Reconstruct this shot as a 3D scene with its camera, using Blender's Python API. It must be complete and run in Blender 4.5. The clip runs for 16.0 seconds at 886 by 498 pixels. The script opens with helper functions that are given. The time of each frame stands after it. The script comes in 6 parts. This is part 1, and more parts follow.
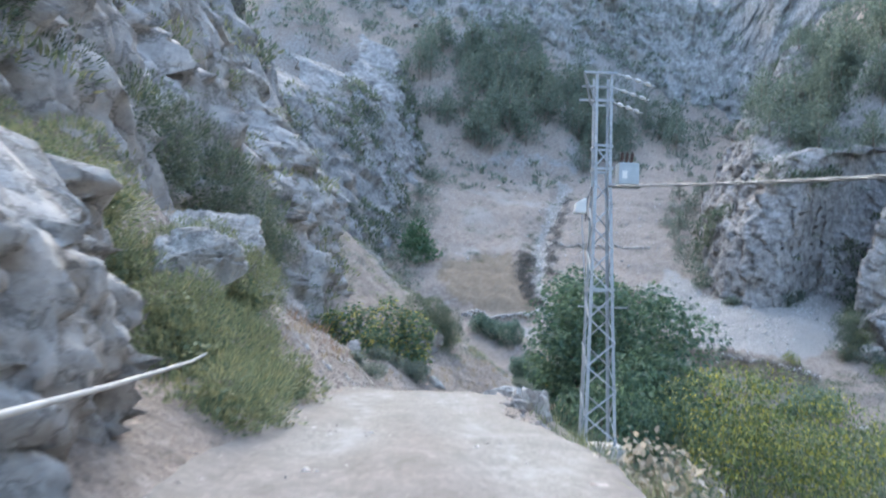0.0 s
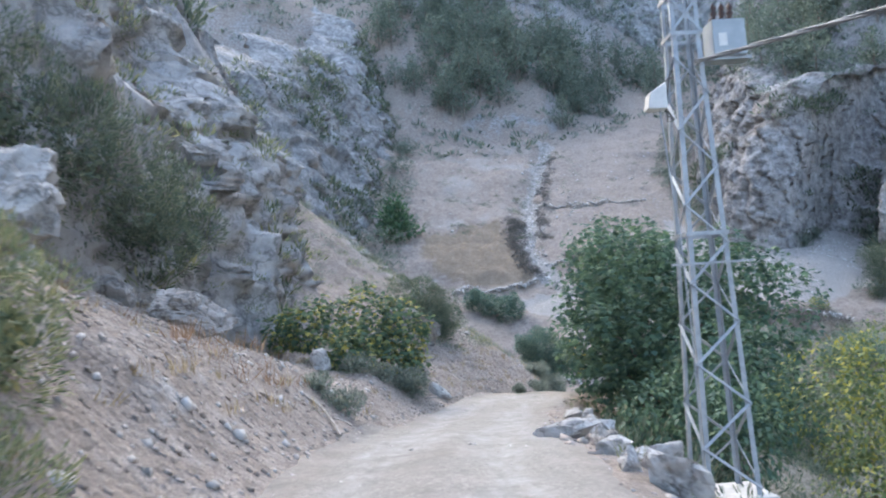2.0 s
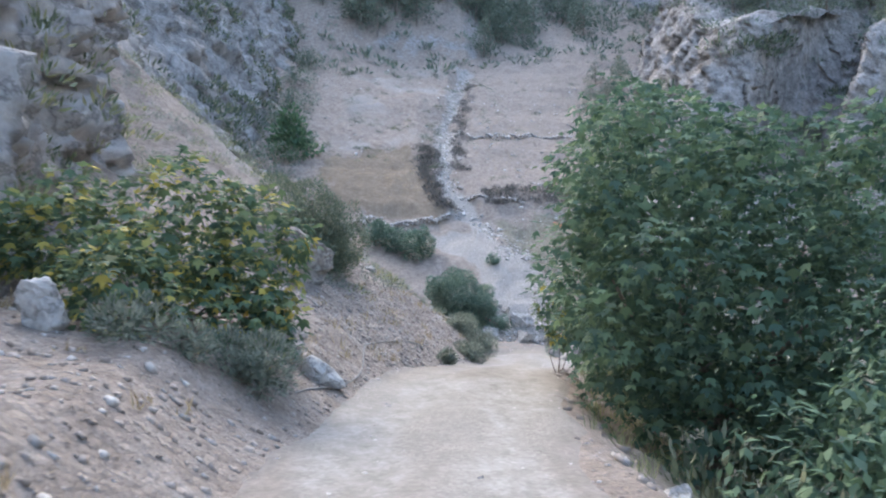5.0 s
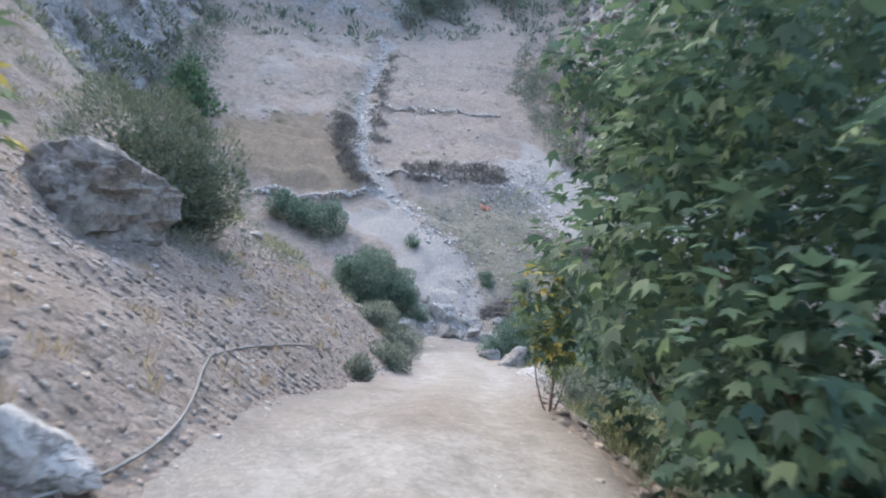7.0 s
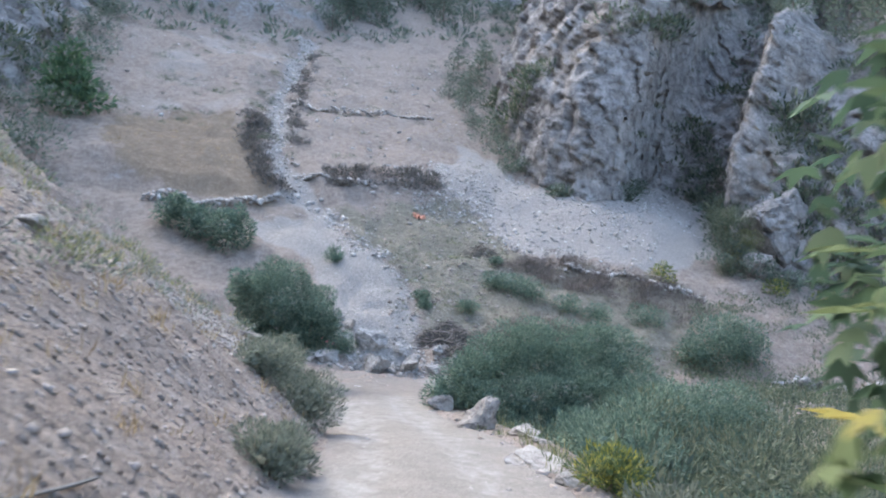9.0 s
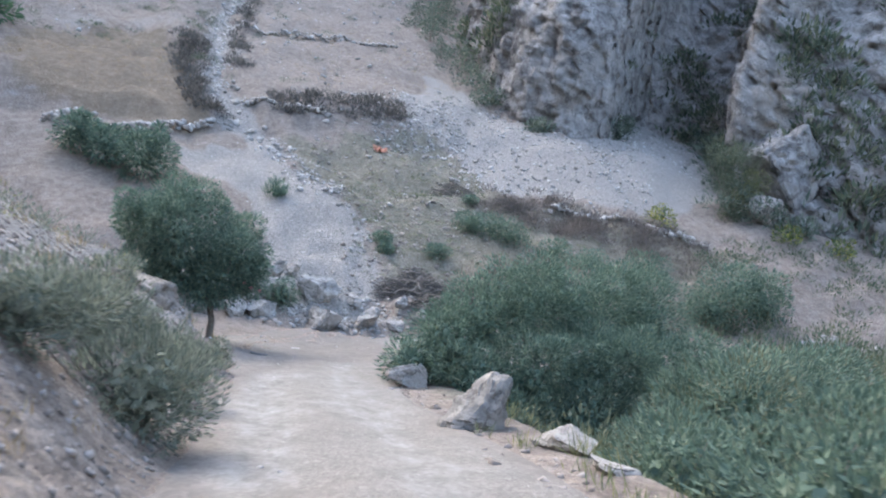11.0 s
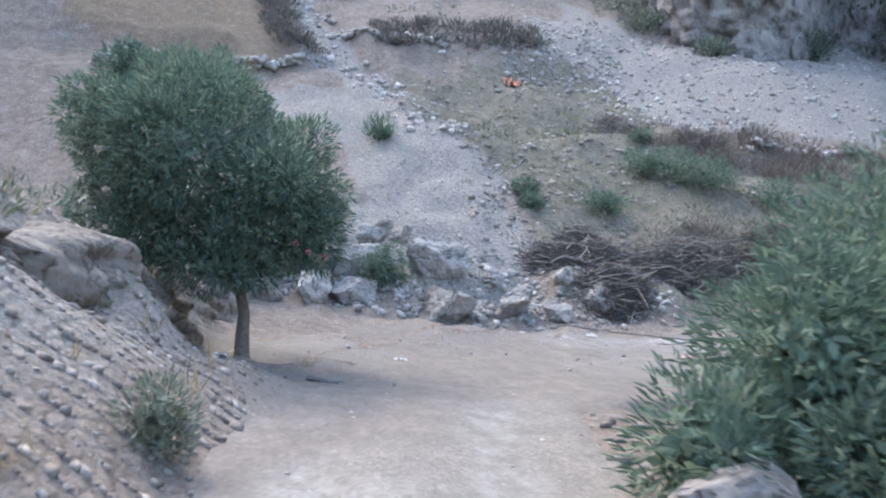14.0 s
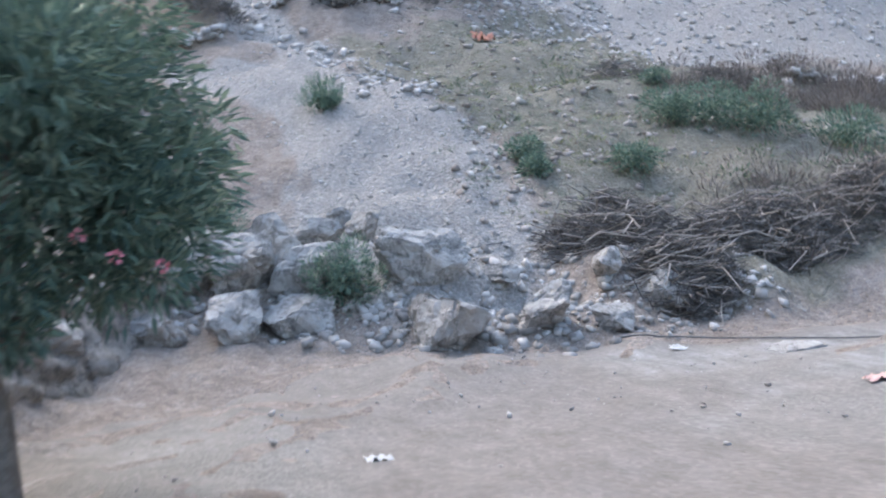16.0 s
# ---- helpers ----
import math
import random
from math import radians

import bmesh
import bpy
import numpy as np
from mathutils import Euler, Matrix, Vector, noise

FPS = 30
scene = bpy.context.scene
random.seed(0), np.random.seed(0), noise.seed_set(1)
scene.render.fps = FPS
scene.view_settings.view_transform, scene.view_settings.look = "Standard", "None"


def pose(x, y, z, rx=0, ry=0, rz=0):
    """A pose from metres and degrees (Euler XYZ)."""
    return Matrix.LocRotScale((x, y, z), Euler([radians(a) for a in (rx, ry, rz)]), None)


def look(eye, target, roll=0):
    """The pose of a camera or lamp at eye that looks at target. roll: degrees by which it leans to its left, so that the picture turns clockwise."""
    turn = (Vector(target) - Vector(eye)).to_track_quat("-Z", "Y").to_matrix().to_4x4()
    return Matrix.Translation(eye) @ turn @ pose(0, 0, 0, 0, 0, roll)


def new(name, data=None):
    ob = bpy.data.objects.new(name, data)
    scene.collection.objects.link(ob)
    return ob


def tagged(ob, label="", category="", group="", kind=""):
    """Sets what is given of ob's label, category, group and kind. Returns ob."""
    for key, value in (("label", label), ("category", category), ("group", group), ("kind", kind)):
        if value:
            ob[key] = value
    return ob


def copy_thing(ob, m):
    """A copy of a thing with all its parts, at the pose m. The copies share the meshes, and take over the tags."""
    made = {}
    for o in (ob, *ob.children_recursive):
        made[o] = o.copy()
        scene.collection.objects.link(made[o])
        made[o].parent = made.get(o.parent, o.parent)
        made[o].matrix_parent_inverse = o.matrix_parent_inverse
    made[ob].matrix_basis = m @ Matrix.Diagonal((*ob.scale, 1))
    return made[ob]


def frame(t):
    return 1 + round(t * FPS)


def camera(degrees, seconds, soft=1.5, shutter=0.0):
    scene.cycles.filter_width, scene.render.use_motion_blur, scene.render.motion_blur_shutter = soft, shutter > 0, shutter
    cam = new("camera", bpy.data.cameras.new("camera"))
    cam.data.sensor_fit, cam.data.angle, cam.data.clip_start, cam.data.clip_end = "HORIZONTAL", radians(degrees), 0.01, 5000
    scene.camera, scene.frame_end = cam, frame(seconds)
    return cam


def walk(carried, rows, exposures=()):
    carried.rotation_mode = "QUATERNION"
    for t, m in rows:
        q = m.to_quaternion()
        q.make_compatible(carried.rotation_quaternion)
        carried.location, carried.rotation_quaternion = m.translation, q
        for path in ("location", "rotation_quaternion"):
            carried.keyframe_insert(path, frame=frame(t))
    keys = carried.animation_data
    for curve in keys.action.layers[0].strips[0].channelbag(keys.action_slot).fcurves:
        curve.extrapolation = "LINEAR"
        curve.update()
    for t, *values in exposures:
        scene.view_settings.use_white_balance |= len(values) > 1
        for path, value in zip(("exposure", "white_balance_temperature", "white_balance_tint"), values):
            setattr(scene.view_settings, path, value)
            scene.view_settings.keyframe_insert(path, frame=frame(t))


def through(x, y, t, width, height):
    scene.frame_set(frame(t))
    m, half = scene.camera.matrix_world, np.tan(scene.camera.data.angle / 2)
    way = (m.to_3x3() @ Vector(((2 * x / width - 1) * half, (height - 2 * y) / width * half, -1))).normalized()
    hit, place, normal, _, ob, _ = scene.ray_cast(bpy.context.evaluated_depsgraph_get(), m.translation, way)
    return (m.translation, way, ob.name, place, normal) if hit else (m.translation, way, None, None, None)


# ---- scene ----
cam = camera(57.7, 16.0, soft=2.0, shutter=0.4)
PATH = [
    (0, (-0.066, -0.829, 1.585), (-0.061, 1.159, 1.805), 2.2),
    (0.5, (-0.131, 1.113, 1.702), (-0.09, 3.087, 2.022), 3.0),
    (1, (-0.167, 3.227, 1.885), (-0.116, 5.202, 2.196), -0.7),
    (1.5, (-0.205, 5.272, 1.968), (-0.142, 7.264, 2.142), -1.3),
    (2, (-0.253, 7.436, 1.996), (-0.202, 9.428, 2.161), -4.0),
    (2.5, (-0.359, 9.459, 2.009), (-0.296, 11.455, 2.127), -1.8),
    (3, (-0.427, 11.639, 2.004), (-0.326, 13.633, 2.111), -0.6),
    (3.5, (-0.399, 13.567, 1.997), (-0.262, 15.56, 2.104), 0.0),
    (4, (-0.293, 15.518, 1.925), (-0.095, 17.507, 1.993), -0.2),
    (4.2, (-0.258, 16.231, 1.875), (-0.037, 18.218, 1.926), 0.1),
    (6.3, (0.472, 23.011, 1.319), (0.92, 24.96, 1.292), 0.5),
    (6.5, (0.559, 23.832, 1.291), (1.027, 25.776, 1.265), 2.3),
    (7, (0.946, 25.969, 1.125), (1.459, 27.902, 1.108), 2.7),
    (7.5, (1.36, 28.003, 1.004), (1.916, 29.924, 0.994), 3.3),
    (8, (1.857, 30.235, 0.864), (2.449, 32.145, 0.896), 3.5),
    (8.5, (2.406, 32.211, 0.766), (3.037, 34.109, 0.808), 3.7),
    (9, (3.074, 34.325, 0.704), (3.759, 36.204, 0.745), 2.3),
    (9.2, (3.353, 35.083, 0.647), (4.055, 36.955, 0.697), 1.5),
    (11.3, (6.001, 42.58, -0.428), (6.791, 44.416, -0.495), 2.6),
    (11.5, (6.269, 43.261, -0.5), (7.048, 45.102, -0.563), 1.0),
    (12, (6.863, 44.894, -0.717), (7.6, 46.752, -0.791), 3.0),
    (12.5, (7.25, 46.718, -0.818), (7.915, 48.6, -0.943), 2.0),
    (13, (7.644, 48.362, -1.097), (8.238, 50.268, -1.215), 2.5),
    (13.5, (7.921, 50.042, -1.258), (8.453, 51.967, -1.374), 2.0),
    (14, (8.269, 51.709, -1.467), (8.76, 53.644, -1.587), 0.5),
    (14.5, (8.52, 53.253, -1.561), (8.976, 55.195, -1.701), 0.7),
    (15, (8.906, 55.024, -1.792), (9.386, 56.961, -1.921), -2.0),
    (15.5, (9.196, 56.676, -1.963), (9.708, 58.604, -2.101), 1.2),
    (16, (9.669, 58.228, -2.056), (10.229, 60.144, -2.176), -5.4),
]
walk(cam, [(t, look(eye, target, roll)) for t, eye, target, roll in PATH], exposures=[(0.0, 2.78, 6380, 4.5), (1.0, 2.78, 6350, 4.5), (2.3, 2.76, 6600, 7.5), (4.5, 2.76, 6650, 8.0), (9.2, 2.70, 6650, 8.0), (16.0, 2.68, 6620, 8.0)])

# ---------------------------------------------------------------- light
SUN_UP, SUN_TURN = 38.0, -20.0
world = bpy.data.worlds.new("sky")
scene.world = world
world.use_nodes = True
wn = world.node_tree.nodes
sky = wn.new("ShaderNodeTexSky")
sky.sky_type, sky.sun_disc = "NISHITA", False
sky.sun_elevation, sky.sun_rotation = radians(SUN_UP), radians(SUN_TURN)
sky.air_density, sky.dust_density, sky.ozone_density = 1.0, 2.5, 1.0
world.node_tree.links.new(sky.outputs["Color"], wn["Background"].inputs["Color"])
wn["Background"].inputs["Strength"].default_value = 0.15

sun_data = bpy.data.lights.new("sun", "SUN")
sun_data.energy, sun_data.angle, sun_data.color = 0.5, radians(70), (1.0, 0.97, 0.94)
sun = new("sun", sun_data)
a, e = radians(SUN_TURN), radians(SUN_UP)
sun.matrix_world = look((0, 0, 80), (-math.sin(a) * math.cos(e), -math.cos(a) * math.cos(e), 80 - math.sin(e)))

# ---------------------------------------------------------------- noise
def lattice(ix, iy, iz, seed):
    n = (ix * 374761393 + iy * 668265263 + iz * 1440662683 + seed * 974711) & 0xFFFFFFFF
    n = ((n ^ (n >> 13)) * 1274126177) & 0xFFFFFFFF
    n = ((n ^ (n >> 16)) * 2246822519) & 0xFFFFFFFF
    return ((n ^ (n >> 15)) & 0xFFFFFF) / 8388607.5 - 1.0


def vnoise(x, y, z=0.0, seed=0):
    """Smooth value noise, -1 to 1."""
    x, y, z = np.broadcast_arrays(np.asarray(x, float), np.asarray(y, float), np.asarray(z, float))
    ix, iy, iz = (np.floor(v).astype(np.int64) for v in (x, y, z))
    fx, fy, fz = x - ix, y - iy, z - iz
    fx, fy, fz = (v * v * (3 - 2 * v) for v in (fx, fy, fz))
    out = 0.0
    for dx in (0, 1):
        for dy in (0, 1):
            for dz in (0, 1):
                w = (fx if dx else 1 - fx) * (fy if dy else 1 - fy) * (fz if dz else 1 - fz)
                out = out + w * lattice(ix + dx, iy + dy, iz + dz, seed)
    return out


def fbm(x, y, z=0.0, octaves=4, seed=0, gain=0.5):
    out, amp, f = 0.0, 1.0, 1.0
    for o in range(octaves):
        out = out + amp * vnoise(np.asarray(x) * f, np.asarray(y) * f, np.asarray(z) * f, seed + o * 17)
        amp, f = amp * gain, f * 2.03
    return out


def cells(x, y, z, seed=0):
    """Distance to the nearest cell point, and that cell's own value, for blocky rock."""
    ix, iy, iz = (np.floor(v).astype(np.int64) for v in (x, y, z))
    best, value = np.full(x.shape, 9.0), np.zeros(x.shape)
    for dx in (-1, 0, 1):
        for dy in (-1, 0, 1):
            for dz in (-1, 0, 1):
                jx, jy, jz = ix + dx, iy + dy, iz + dz
                px = jx + 0.5 + 0.45 * lattice(jx, jy, jz, seed)
                py = jy + 0.5 + 0.45 * lattice(jx, jy, jz, seed + 1)
                pz = jz + 0.5 + 0.45 * lattice(jx, jy, jz, seed + 2)
                dd = np.sqrt((px - x) ** 2 + (py - y) ** 2 + (pz - z) ** 2)
                near = dd < best
                value = np.where(near, lattice(jx, jy, jz, seed + 3), value)
                best = np.minimum(best, dd)
    return best, value


def ease(v):
    v = np.clip(v, 0, 1)
    return v * v * (3 - 2 * v)


# ---------------------------------------------------------------- mesh helpers
def mesh_of(name, verts, faces, mat, smooth=False, cover=None):
    """A mesh from arrays: verts (n, 3), faces (m, k) all of one size, or a list of faces."""
    me = bpy.data.meshes.new(name)
    verts = np.asarray(verts, float)
    if isinstance(faces, np.ndarray):
        m, k = faces.shape
        me.vertices.add(len(verts))
        me.vertices.foreach_set("co", verts.ravel())
        me.loops.add(m * k)
        me.loops.foreach_set("vertex_index", faces.ravel().astype(np.int32))
        me.polygons.add(m)
        me.polygons.foreach_set("loop_start", np.arange(0, m * k, k, dtype=np.int32))
        me.update(calc_edges=True)
    else:
        me.from_pydata(verts.tolist(), [], [list(f) for f in faces])
    if smooth:
        me.polygons.foreach_set("use_smooth", np.ones(len(me.polygons), bool))
    if cover is not None:
        attr = me.color_attributes.new("cover", "FLOAT_COLOR", "POINT")
        attr.data.foreach_set("color", np.asarray(cover, float).ravel())
    me.materials.append(mat)
    me.validate()
    return me


def grid_faces(n, m, flip=False):
    """Quads of an n by m grid of points, row by row."""
    i = np.arange(n - 1)[:, None] * m + np.arange(m - 1)[None]
    q = np.stack([i, i + 1, i + m + 1, i + m], -1).reshape(-1, 4)
    return q[:, ::-1].copy() if flip else q


def part(name, bm, material, parent, label="", smooth=False):
    """A bmesh, or a ready mesh, as ONE object under a thing or a part."""
    if isinstance(bm, bmesh.types.BMesh):
        me = bpy.data.meshes.new(name)
        bm.to_mesh(me)
        bm.free()
        me.materials.append(material)
        if smooth:
            me.polygons.foreach_set("use_smooth", np.ones(len(me.polygons), bool))
    else:
        me = bm
    ob = new(name, me)
    ob.parent = parent
    return tagged(ob, label)


def anchor(name, x, y, z, turn=0.0):
    ob = new(name)
    ob.empty_display_size = 0.2
    ob.matrix_world = pose(x, y, z, 0, 0, turn)
    return ob


def bar(bm, p, q, w, h=None, up=(0, 0, 1)):
    """A square bar from p to q."""
    p, q, h = Vector(p), Vector(q), h or w
    d = (q - p).normalized()
    side = d.cross(Vector(up))
    side = side.normalized() if side.length > 1e-4 else Vector((1, 0, 0))
    top = side.cross(d)
    ring = [bm.verts.new(c + side * sx * w / 2 + top * sy * h / 2) for c in (p, q) for sx, sy in ((-1, -1), (1, -1), (1, 1), (-1, 1))]
    for f in ((3, 2, 1, 0), (4, 5, 6, 7), (0, 1, 5, 4), (1, 2, 6, 5), (2, 3, 7, 6), (3, 0, 4, 7)):
        bm.faces.new([ring[i] for i in f])


def angle_iron(bm, p, q, w, inx, iny, t=0.008):
    """An L section from p to q, its flanges towards inx and iny."""
    p, q, a, b = Vector(p), Vector(q), Vector(inx), Vector(iny)
    prof = [(0, 0), (w, 0), (w, t), (t, t), (t, w), (0, w)]
    lo = [bm.verts.new(p + a * u + b * v) for u, v in prof]
    hi = [bm.verts.new(q + a * u + b * v) for u, v in prof]
    for i in range(6):
        bm.faces.new((lo[i], lo[(i + 1) % 6], hi[(i + 1) % 6], hi[i]))
    bm.faces.new(lo[::-1]), bm.faces.new(hi)
    bmesh.ops.recalc_face_normals(bm, faces=bm.faces)


def box(bm, cx, cy, cz, sx, sy, sz, bevel=0.0):
    made = bmesh.ops.create_cube(bm, size=1.0, matrix=Matrix.Translation((cx, cy, cz)) @ Matrix.Diagonal((sx, sy, sz, 1)))
    if bevel:
        edges = {e for v in made["verts"] for e in v.link_edges}
        bmesh.ops.bevel(bm, geom=list(edges), offset=bevel, segments=2, affect="EDGES", profile=0.5)


def tube(points, radii, sides=6, close=True):
    """Verts and quads of a tube along points."""
    pts = np.asarray(points, float)
    rad = np.broadcast_to(np.asarray(radii, float), (len(pts),))
    tan = np.gradient(pts, axis=0)
    tan /= np.linalg.norm(tan, axis=1, keepdims=True) + 1e-9
    ref = np.where(np.abs(tan[:, 2:3]) > 0.9, [[1.0, 0, 0]], [[0, 0, 1.0]])
    side = np.cross(tan, ref)
    side /= np.linalg.norm(side, axis=1, keepdims=True) + 1e-9
    top = np.cross(side, tan)
    ang = np.arange(sides) / sides * 2 * np.pi
    ring = pts[:, None] + rad[:, None, None] * (np.cos(ang)[None, :, None] * side[:, None] + np.sin(ang)[None, :, None] * top[:, None])
    i = np.arange(len(pts) - 1)[:, None] * sides
    j = np.arange(sides)[None]
    k = (j + 1) % sides
    faces = np.stack([i + j, i + k, i + sides + k, i + sides + j], -1).reshape(-1, 4)
    return ring.reshape(-1, 3), faces


def merged(pieces):
    """Verts and quads of several pieces as one."""
    vs, fs, n = [], [], 0
    for v, f in pieces:
        vs.append(v), fs.append(f + n)
        n += len(v)
    return np.concatenate(vs), np.concatenate(fs)


# ---------------------------------------------------------------- materials
class Nodes:
    """A short way to write a node material."""

    def __init__(self, name):
        self.mat = bpy.data.materials.new(name)
        self.mat.use_nodes = True
        self.tree = self.mat.node_tree
        self.bsdf = self.tree.nodes["Principled BSDF"]
        self.bsdf.inputs["Specular IOR Level"].default_value = 0.25
        self.at = None

    def node(self, kind, **values):
        n = self.tree.nodes.new(kind)
        for key, v in values.items():
            n.inputs[key.replace("_", " ")].default_value = v
        return n

    def link(self, a, b):
        self.tree.links.new(a, b)

    def coords(self, which="Object"):
        if self.at is None:
            self.at = self.tree.nodes.new("ShaderNodeTexCoord")
        return self.at.outputs[which]

    def noise(self, scale, detail=4.0, rough=0.55, stretch=None):
        n = self.node("ShaderNodeTexNoise", Scale=scale, Detail=detail, Roughness=rough)
        src = self.coords()
        if stretch:
            m = self.node("ShaderNodeMapping")
            m.inputs["Scale"].default_value = stretch
            self.link(src, m.inputs["Vector"])
            src = m.outputs["Vector"]
        self.link(src, n.inputs["Vector"])
        return n.outputs["Fac"]

    def voronoi(self, scale, feature="F1", out="Distance"):
        n = self.node("ShaderNodeTexVoronoi", Scale=scale)
        n.feature = feature
        self.link(self.coords(), n.inputs["Vector"])
        return n.outputs[out]

    def ramp(self, fac, *stops):
        n = self.tree.nodes.new("ShaderNodeValToRGB")
        r = n.color_ramp
        while len(r.elements) < len(stops):
            r.elements.new(0.5)
        for el, (p, c) in zip(r.elements, stops):
            el.position = p
            el.color = (*c, 1) if isinstance(c, tuple) else (c, c, c, 1)
        self.link(fac, n.inputs["Fac"])
        return n.outputs["Color"]

    def mix(self, fac, a, b, mode="MIX"):
        n = self.tree.nodes.new("ShaderNodeMix")
        n.data_type, n.blend_type = "RGBA", mode
        for sock, v in ((n.inputs[0], fac), (n.inputs[6], a), (n.inputs[7], b)):
            if isinstance(v, (int, float)):
                sock.default_value = v
            elif isinstance(v, tuple):
                sock.default_value = (*v, 1)
            else:
                self.link(v, sock)
        return n.outputs[2]

    def math(self, op, a, b=0.0):
        n = self.tree.nodes.new("ShaderNodeMath")
        n.operation = op
        for sock, v in zip(n.inputs, (a, b)):
            if isinstance(v, (int, float)):
                sock.default_value = v
            else:
                self.link(v, sock)
        return n.outputs[0]

    def attr(self, name):
        n = self.tree.nodes.new("ShaderNodeAttribute")
        n.attribute_name = name
        sep = self.tree.nodes.new("ShaderNodeSeparateColor")
        self.link(n.outputs["Color"], sep.inputs["Color"])
        return sep.outputs

    def island(self):
        return self.tree.nodes.new("ShaderNodeNewGeometry").outputs["Random Per Island"]

    def chance(self):
        return self.tree.nodes.new("ShaderNodeObjectInfo").outputs["Random"]

    def steep(self):
        """0 on level ground, 1 on upright faces."""
        g = self.tree.nodes.new("ShaderNodeNewGeometry")
        s = self.tree.nodes.new("ShaderNodeSeparateXYZ")
        self.link(g.outputs["Normal"], s.inputs[0])
        return self.math("SUBTRACT", 1.0, self.math("ABSOLUTE", s.outputs["Z"]))

    def done(self, color, rough=0.9, bump=None, depth=0.02, strength=0.6, metal=0.0):
        if isinstance(color, tuple):
            self.bsdf.inputs["Base Color"].default_value = (*color, 1)
        else:
            self.link(color, self.bsdf.inputs["Base Color"])
        if isinstance(rough, (int, float)):
            self.bsdf.inputs["Roughness"].default_value = rough
        else:
            self.link(rough, self.bsdf.inputs["Roughness"])
        self.bsdf.inputs["Metallic"].default_value = metal
        if bump is not None:
            b = self.node("ShaderNodeBump", Strength=strength, Distance=depth)
            self.link(bump, b.inputs["Height"])
            self.link(b.outputs["Normal"], self.bsdf.inputs["Normal"])
        return self.mat


def ground_material():
    n = Nodes("stony_ground")
    c = n.attr("cover")
    big, mid, fine = n.noise(0.35, 5), n.noise(2.2, 6, 0.65), n.noise(14, 5, 0.7)
    soil = n.ramp(mid, (0.25, (0.175, 0.143, 0.121)), (0.5, (0.268, 0.226, 0.197)), (0.8, (0.36, 0.318, 0.288)))
    scree = n.ramp(fine, (0.25, (0.21, 0.196, 0.183)), (0.55, (0.335, 0.315, 0.296)), (0.85, (0.48, 0.455, 0.43)))
    dry = n.ramp(mid, (0.2, (0.14, 0.107, 0.08)), (0.55, (0.22, 0.178, 0.135)), (0.85, (0.29, 0.247, 0.198)))
    green = n.ramp(mid, (0.25, (0.12, 0.114, 0.088)), (0.5, (0.205, 0.19, 0.152)), (0.8, (0.295, 0.272, 0.232)))
    rock = n.ramp(mid, (0.2, (0.13, 0.13, 0.135)), (0.5, (0.27, 0.265, 0.265)), (0.8, (0.42, 0.41, 0.40)))
    edge = n.math("MULTIPLY", n.math("SUBTRACT", big, 0.5), 0.5)
    col = soil
    for weight, paint in ((c[1], dry), (c[2], green), (c[0], scree)):
        w = n.ramp(n.math("ADD", weight, edge), (0.35, 0.0), (0.65, 1.0))
        col = n.mix(w, col, paint)
    bare = n.ramp(n.math("ADD", n.steep(), n.math("MULTIPLY", n.math("SUBTRACT", mid, 0.5), 0.35)), (0.34, 0.0), (0.46, 1.0))
    col = n.mix(bare, col, rock)
    grain = n.ramp(n.voronoi(34.0, out="Color"), (0.0, 0.62), (0.55, 1.0), (1.0, 1.45))
    col = n.mix(0.6, col, grain, "MULTIPLY")
    peb = n.voronoi(9.0, out="Color")
    tone = n.ramp(peb, (0.0, 0.72), (0.6, 1.0), (1.0, 1.28))
    col = n.mix(0.55, col, tone, "MULTIPLY")
    height = n.math("ADD", n.math("MULTIPLY", n.voronoi(9.0), -0.7), n.math("ADD", mid, n.math("MULTIPLY", fine, 0.8)))
    return n.done(col, 0.95, height, 0.09, 0.9)


def road_material():
    n = Nodes("dusty_track")
    c = n.attr("cover")
    big, mid, fine = n.noise(0.7, 4), n.noise(4.0, 6, 0.65, (1, 0.45, 1)), n.noise(38, 4, 0.7)
    dust = n.ramp(mid, (0.25, (0.18, 0.167, 0.154)), (0.5, (0.255, 0.242, 0.229)), (0.75, (0.345, 0.332, 0.32)))
    grit = n.ramp(fine, (0.3, (0.145, 0.132, 0.12)), (0.5, (0.23, 0.213, 0.197)), (0.8, (0.37, 0.35, 0.33)))
    tan = n.ramp(mid, (0.2, (0.165, 0.145, 0.128)), (0.7, (0.245, 0.222, 0.205)))
    col = n.mix(n.ramp(n.math("ADD", c[0], n.math("SUBTRACT", big, 0.5)), (0.3, 0.0), (0.7, 1.0)), grit, dust)
    col = n.mix(n.ramp(n.math("ADD", c[1], n.math("SUBTRACT", big, 0.5)), (0.3, 0.0), (0.8, 1.0)), col, tan)
    col = n.mix(0.5, col, n.ramp(n.voronoi(22.0, out="Color"), (0.0, 0.6), (0.7, 1.0), (1.0, 1.3)), "MULTIPLY")
    col = n.mix(0.5, col, n.ramp(n.noise(1.6, 6, 0.7), (0.3, 0.72), (0.5, 1.0), (0.7, 1.22)), "MULTIPLY")
    return n.done(col, 0.95, n.math("ADD", mid, n.math("MULTIPLY", fine, 0.5)), 0.03, 0.6)


